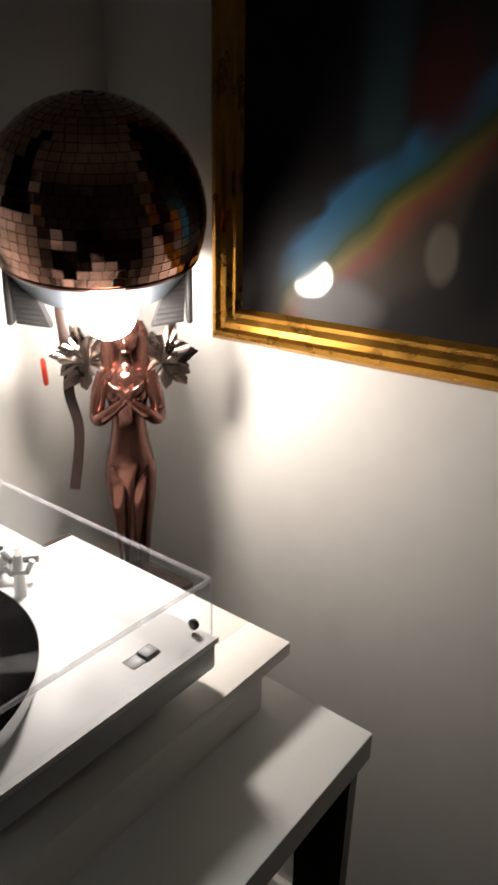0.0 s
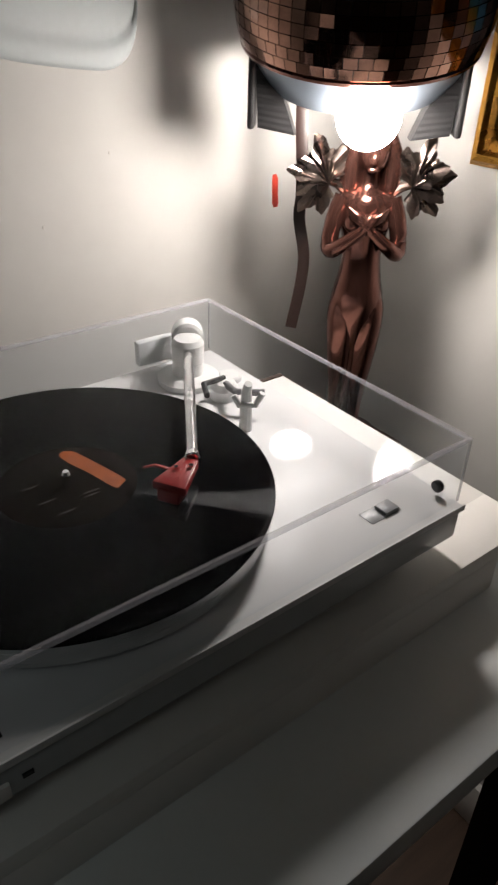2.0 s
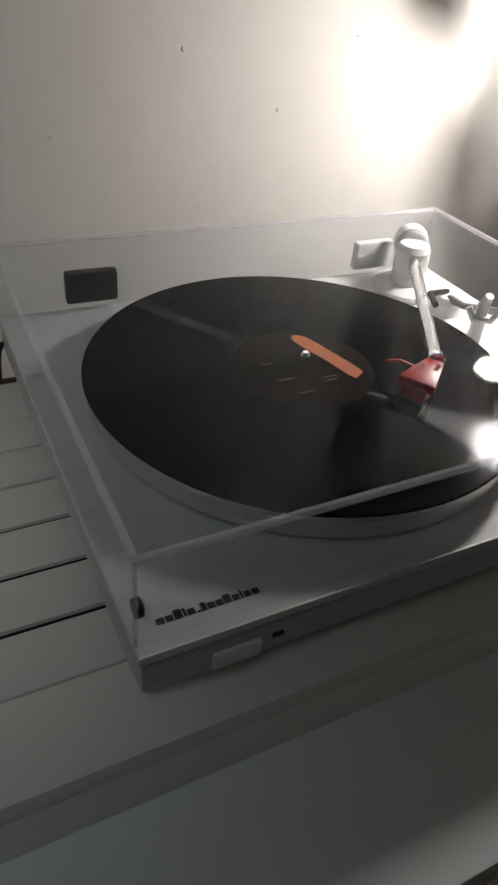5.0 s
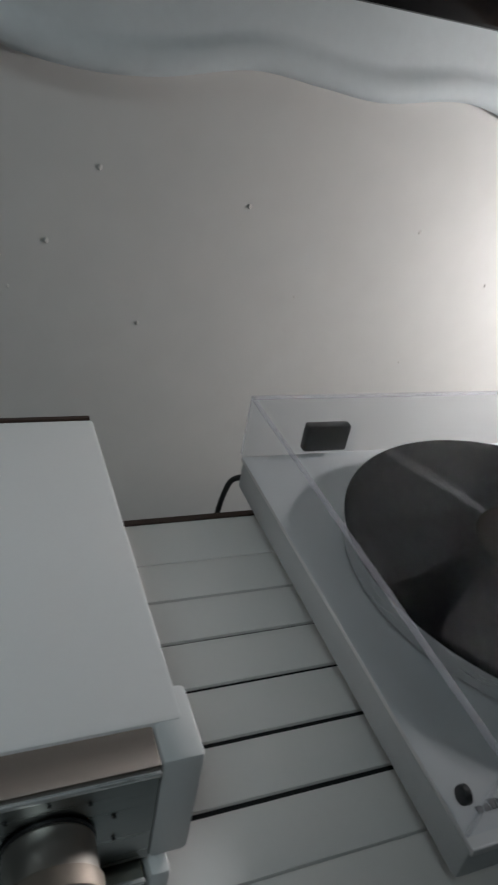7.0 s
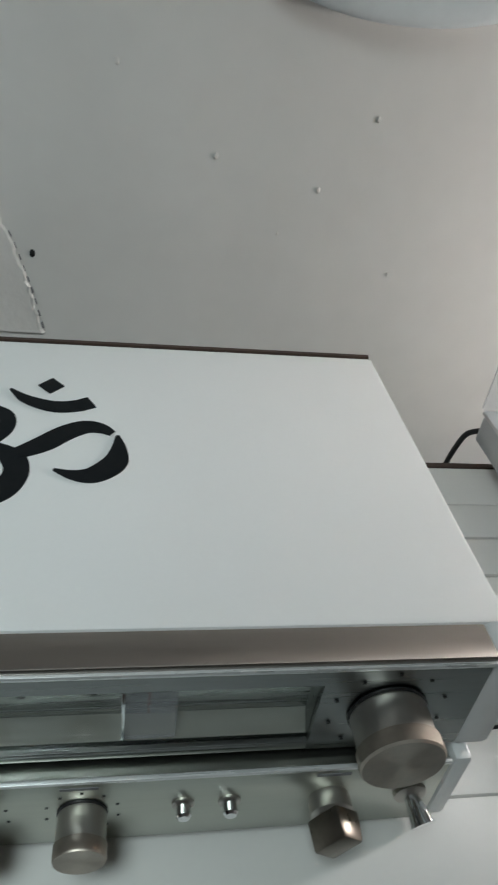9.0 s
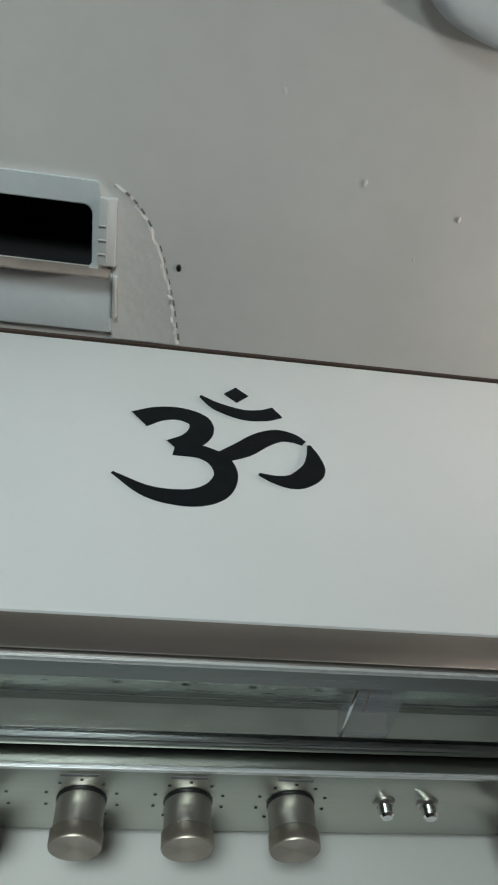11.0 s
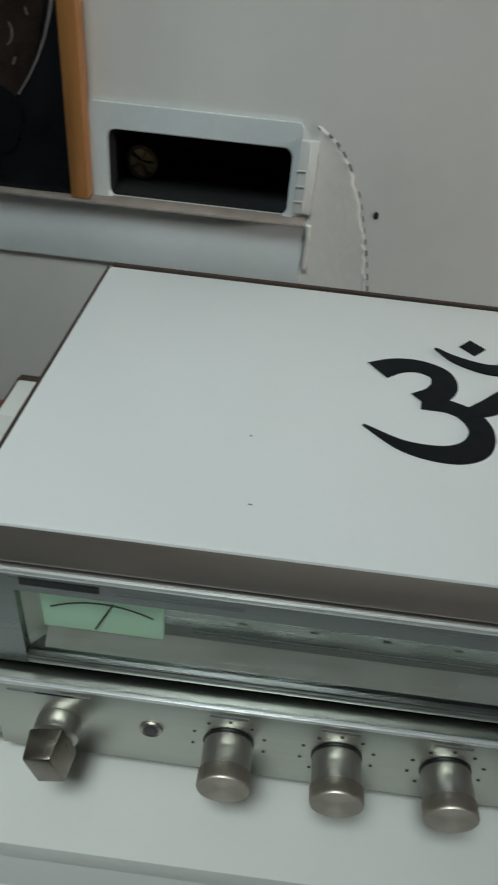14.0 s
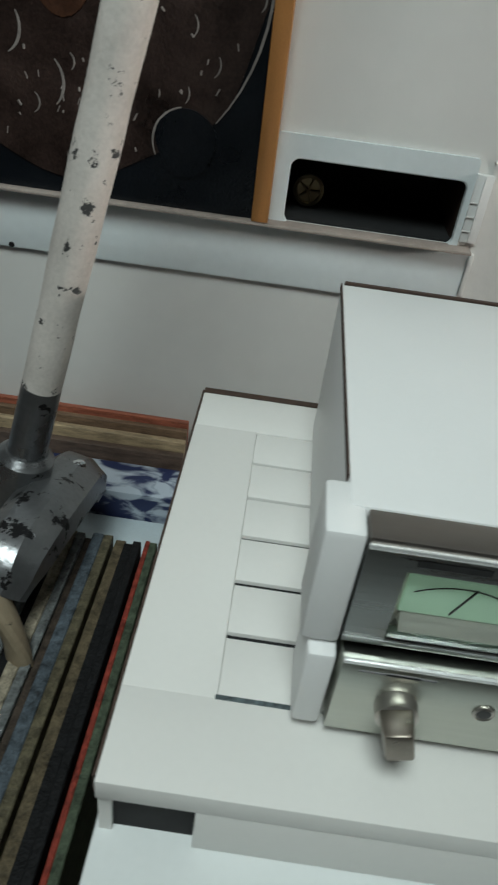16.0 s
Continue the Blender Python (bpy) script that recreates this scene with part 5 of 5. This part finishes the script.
# ---- records in a crate beside the table ----
crate = thing("record_crate", (-1.05, -0.06, 0), "wooden crate on the floor holding records upright", "crate")
CX0, CX1, CYA, CYB, CZ = -1.25, -0.856, -0.220, 0.110, 0.310
part("floor_board", one_box(CX0, CX1, CYA, CYB, CZ - 0.02, CZ, bevel=0.001), M_DARKWOOD, crate)
for sx in (CX0, CX1 - 0.016):
    for sy in (CYA, CYB - 0.016):
        part("corner_post", one_box(sx, sx + 0.016, sy, sy + 0.016, 0, 0.46, bevel=0.001), M_DARKWOOD, crate)
for zz in (0.325, 0.395):
    part("side_slat", one_box(CX0 + 0.016, CX1 - 0.016, CYA + 0.002, CYA + 0.012, zz, zz + 0.05, bevel=0.001), M_DARKWOOD, crate)
    part("side_slat", one_box(CX0 + 0.016, CX1 - 0.016, CYB - 0.012, CYB - 0.002, zz, zz + 0.05, bevel=0.001), M_DARKWOOD, crate)
SLEEVES = [("dark green card", (0.07, 0.09, 0.06)), ("red card", (0.26, 0.045, 0.03)), ("black card", (0.010, 0.010, 0.011)), ("black card", (0.009, 0.009, 0.010)), ("tan card", (0.115, 0.09, 0.055)), ("olive card", (0.11, 0.095, 0.06)),
           ("slate blue card", (0.085, 0.105, 0.125)), ("dark brown card", (0.06, 0.045, 0.035)), ("grey card", (0.16, 0.17, 0.17)), ("cream card", (0.32, 0.28, 0.21))]
SM = [mat("sleeve_" + n_.replace(" ", "_") + "_%d" % k, c, 0.7, vary=0.6, scale=130, fine=500, bump=0.3, spec=0.2) for k, (n_, c) in enumerate(SLEEVES)]
rnd = random.Random(21)
x, k = CX1 - 0.0165, 0
while x > CX0 + 0.03:
    th = 0.0042 if k == 1 else rnd.uniform(0.006, 0.0105)
    lean = rnd.uniform(0.0, 0.004) + 0.0006 * k
    i = k if k < 10 else rnd.randrange(10)
    y0, h = -0.204 + rnd.uniform(-0.003, 0.004), 0.312 + rnd.uniform(-0.004, 0.002)
    g = one_box(x - th, x, y0, y0 + 0.298, CZ, CZ + h, bevel=0.0008, seg=1)
    for v in g.verts:
        v.co.x += lean * (v.co.z - CZ) / 0.31
    s = finish("record_sleeve", g, SM[i])
    tagged(s, "worn %s record sleeve standing upright in the crate" % SLEEVES[i][0], "record sleeve", group="records in the crate")
    x -= th + rnd.uniform(0.0003, 0.0014)
    k += 1
# flat boards and covers leaning at the wall behind the crate
back = [("reddish wooden board", (0.30, 0.09, 0.05), WALL_Y - 0.012, 0.006, 0.630), ("brown wooden board", (0.16, 0.10, 0.06), WALL_Y - 0.020, 0.007, 0.624), ("tan card folder", (0.34, 0.26, 0.16), WALL_Y - 0.029, 0.008, 0.616),
        ("dark brown board", (0.09, 0.06, 0.045), WALL_Y - 0.040, 0.009, 0.606)]
for n_, c, y, th, h in back:
    mm = mat(n_.replace(" ", "_") + "_paint", c, 0.55, vary=0.5, scale=40, fine=200, bump=0.2, stretch=(1, 6, 6))
    s = finish("leaning_board", one_box(-1.30, -0.872, y - th, y, 0.0, h, bevel=0.001), mm)
    tagged(s, "%s standing on edge against the wall" % n_, "board", group="boards against the wall")
m = bpy.data.materials.new("blue_white_marbled_paper")
m.use_nodes = True
nt = m.node_tree
b = nt.nodes["Principled BSDF"]
tc, nz = nt.nodes.new("ShaderNodeTexCoord"), nt.nodes.new("ShaderNodeTexNoise")
nz.inputs["Scale"].default_value, nz.inputs["Detail"].default_value, nz.inputs["Distortion"].default_value = 48, 3, 0.8
mp = nt.nodes.new("ShaderNodeMapping")
mp.inputs["Scale"].default_value = (0.6, 1, 1.2)
nt.links.new(tc.outputs["Object"], mp.inputs[0])
nt.links.new(mp.outputs[0], nz.inputs["Vector"])
ramp = nt.nodes.new("ShaderNodeValToRGB")
el = ramp.color_ramp.elements
el[0].position, el[0].color = 0.44, (0.02, 0.03, 0.09, 1)
el[1].position, el[1].color = 0.58, (0.42, 0.48, 0.55, 1)
nt.links.new(nz.outputs["Fac"], ramp.inputs[0])
nt.links.new(ramp.outputs[0], b.inputs["Base Color"])
b.inputs["Roughness"].default_value = 0.5
tagged(finish("marbled_box", one_box(-1.30, -0.872, 0.190, 0.240, 0.0, 0.590, bevel=0.003), m), "blue and white marbled box file standing behind the crate", "box file")
tagged(finish("pale_box", one_box(-1.30, -0.872, 0.125, 0.186, 0.0, 0.560, bevel=0.003), mat("pale_blue_card", (0.50, 0.58, 0.62), 0.5, vary=0.1, scale=30)), "pale blue cardboard box standing behind the crate", "box")


# ---- leaning pipe with clamp ----
pipe = thing("metal_stand", (-0.98, 0.06, 0), "flaking white pipe stand with a worn iron clamp", "stand")
PA, PB = Vector((-0.977, 0.081, 0.705)), Vector((-0.8785, 0.0965, 1.10))
dv = (PB - PA).normalized()
part("pole_foot", tube([PA - dv * 0.04, PA + dv * 0.02, PA + dv * 0.055, PA + dv * 0.075], [0.0152, 0.0152, 0.0151, 0.0147], 32), M_IRON, pipe, "dark grey lower end of the pipe")
part("pole", tube([PA - dv * 0.05 + dv * (0.95 * k / 40) for k in range(41)], [0.0146 + 0.0003 * math.sin(k * 2.1) + 0.0002 * math.sin(k * 5.3) for k in range(41)], 32), M_PIPE, pipe, "dented pipe with flaking white paint")
bar = [(-0.950, 0.156, 0.618, 0.020), (-0.951, 0.150, 0.640, 0.026), (-0.951, 0.125, 0.659, 0.028), (-0.950, 0.080, 0.676, 0.028), (-0.952, 0.035, 0.686, 0.028), (-0.956, 0.000, 0.684, 0.026), (-0.962, -0.022, 0.666, 0.020)]
q = smooth_path(bar, 6)
clamp = part("clamp", tube([a[:3] for a in q], [a[3] for a in q], 8, flat=0.62, side=(0.45, 0.3, 1)), M_IRON, pipe, "worn silver iron clamp arm")
part("collar", tube([PA - dv * 0.045, PA - dv * 0.04, PA + dv * 0.006, PA + dv * 0.012], [0.020, 0.0225, 0.0225, 0.017], 28), M_IRON, clamp, "worn iron collar")
part("bolt", lathe([(0.006, 0), (0.006, 0.004), (0.0035, 0.0052)], axis((-0.945, 0.118, 0.6765), (0, 0.3, 1)), 6), M_CHROME, clamp)
q = smooth_path([(-1.00, 0.010, 0.655), (-0.985, -0.012, 0.672), (-0.964, -0.026, 0.668), (-0.948, -0.036, 0.640), (-0.944, -0.040, 0.600), (-0.946, -0.042, 0.560)], 6)
part("clamp_bow", tube([tuple(a) for a in q], 0.014, 16, flat=0.6, side=(0.3, 0.5, 0.8)), M_TANIRON, clamp, "tan painted curved bow")
part("clamp_screw", tube([(-1.02, -0.030, 0.655), (-0.985, -0.052, 0.650), (-0.972, -0.062, 0.645)], [0.016, 0.016, 0.012], 18), M_IRON, clamp)
part("stand_tube", tube([PA - dv * 0.045, Vector((-1.02, 0.115, 0.45)), Vector((-1.03, 0.118, 0.0))], [0.0135, 0.0135, 0.0135], 20), M_IRON, pipe, "dark iron stand tube")
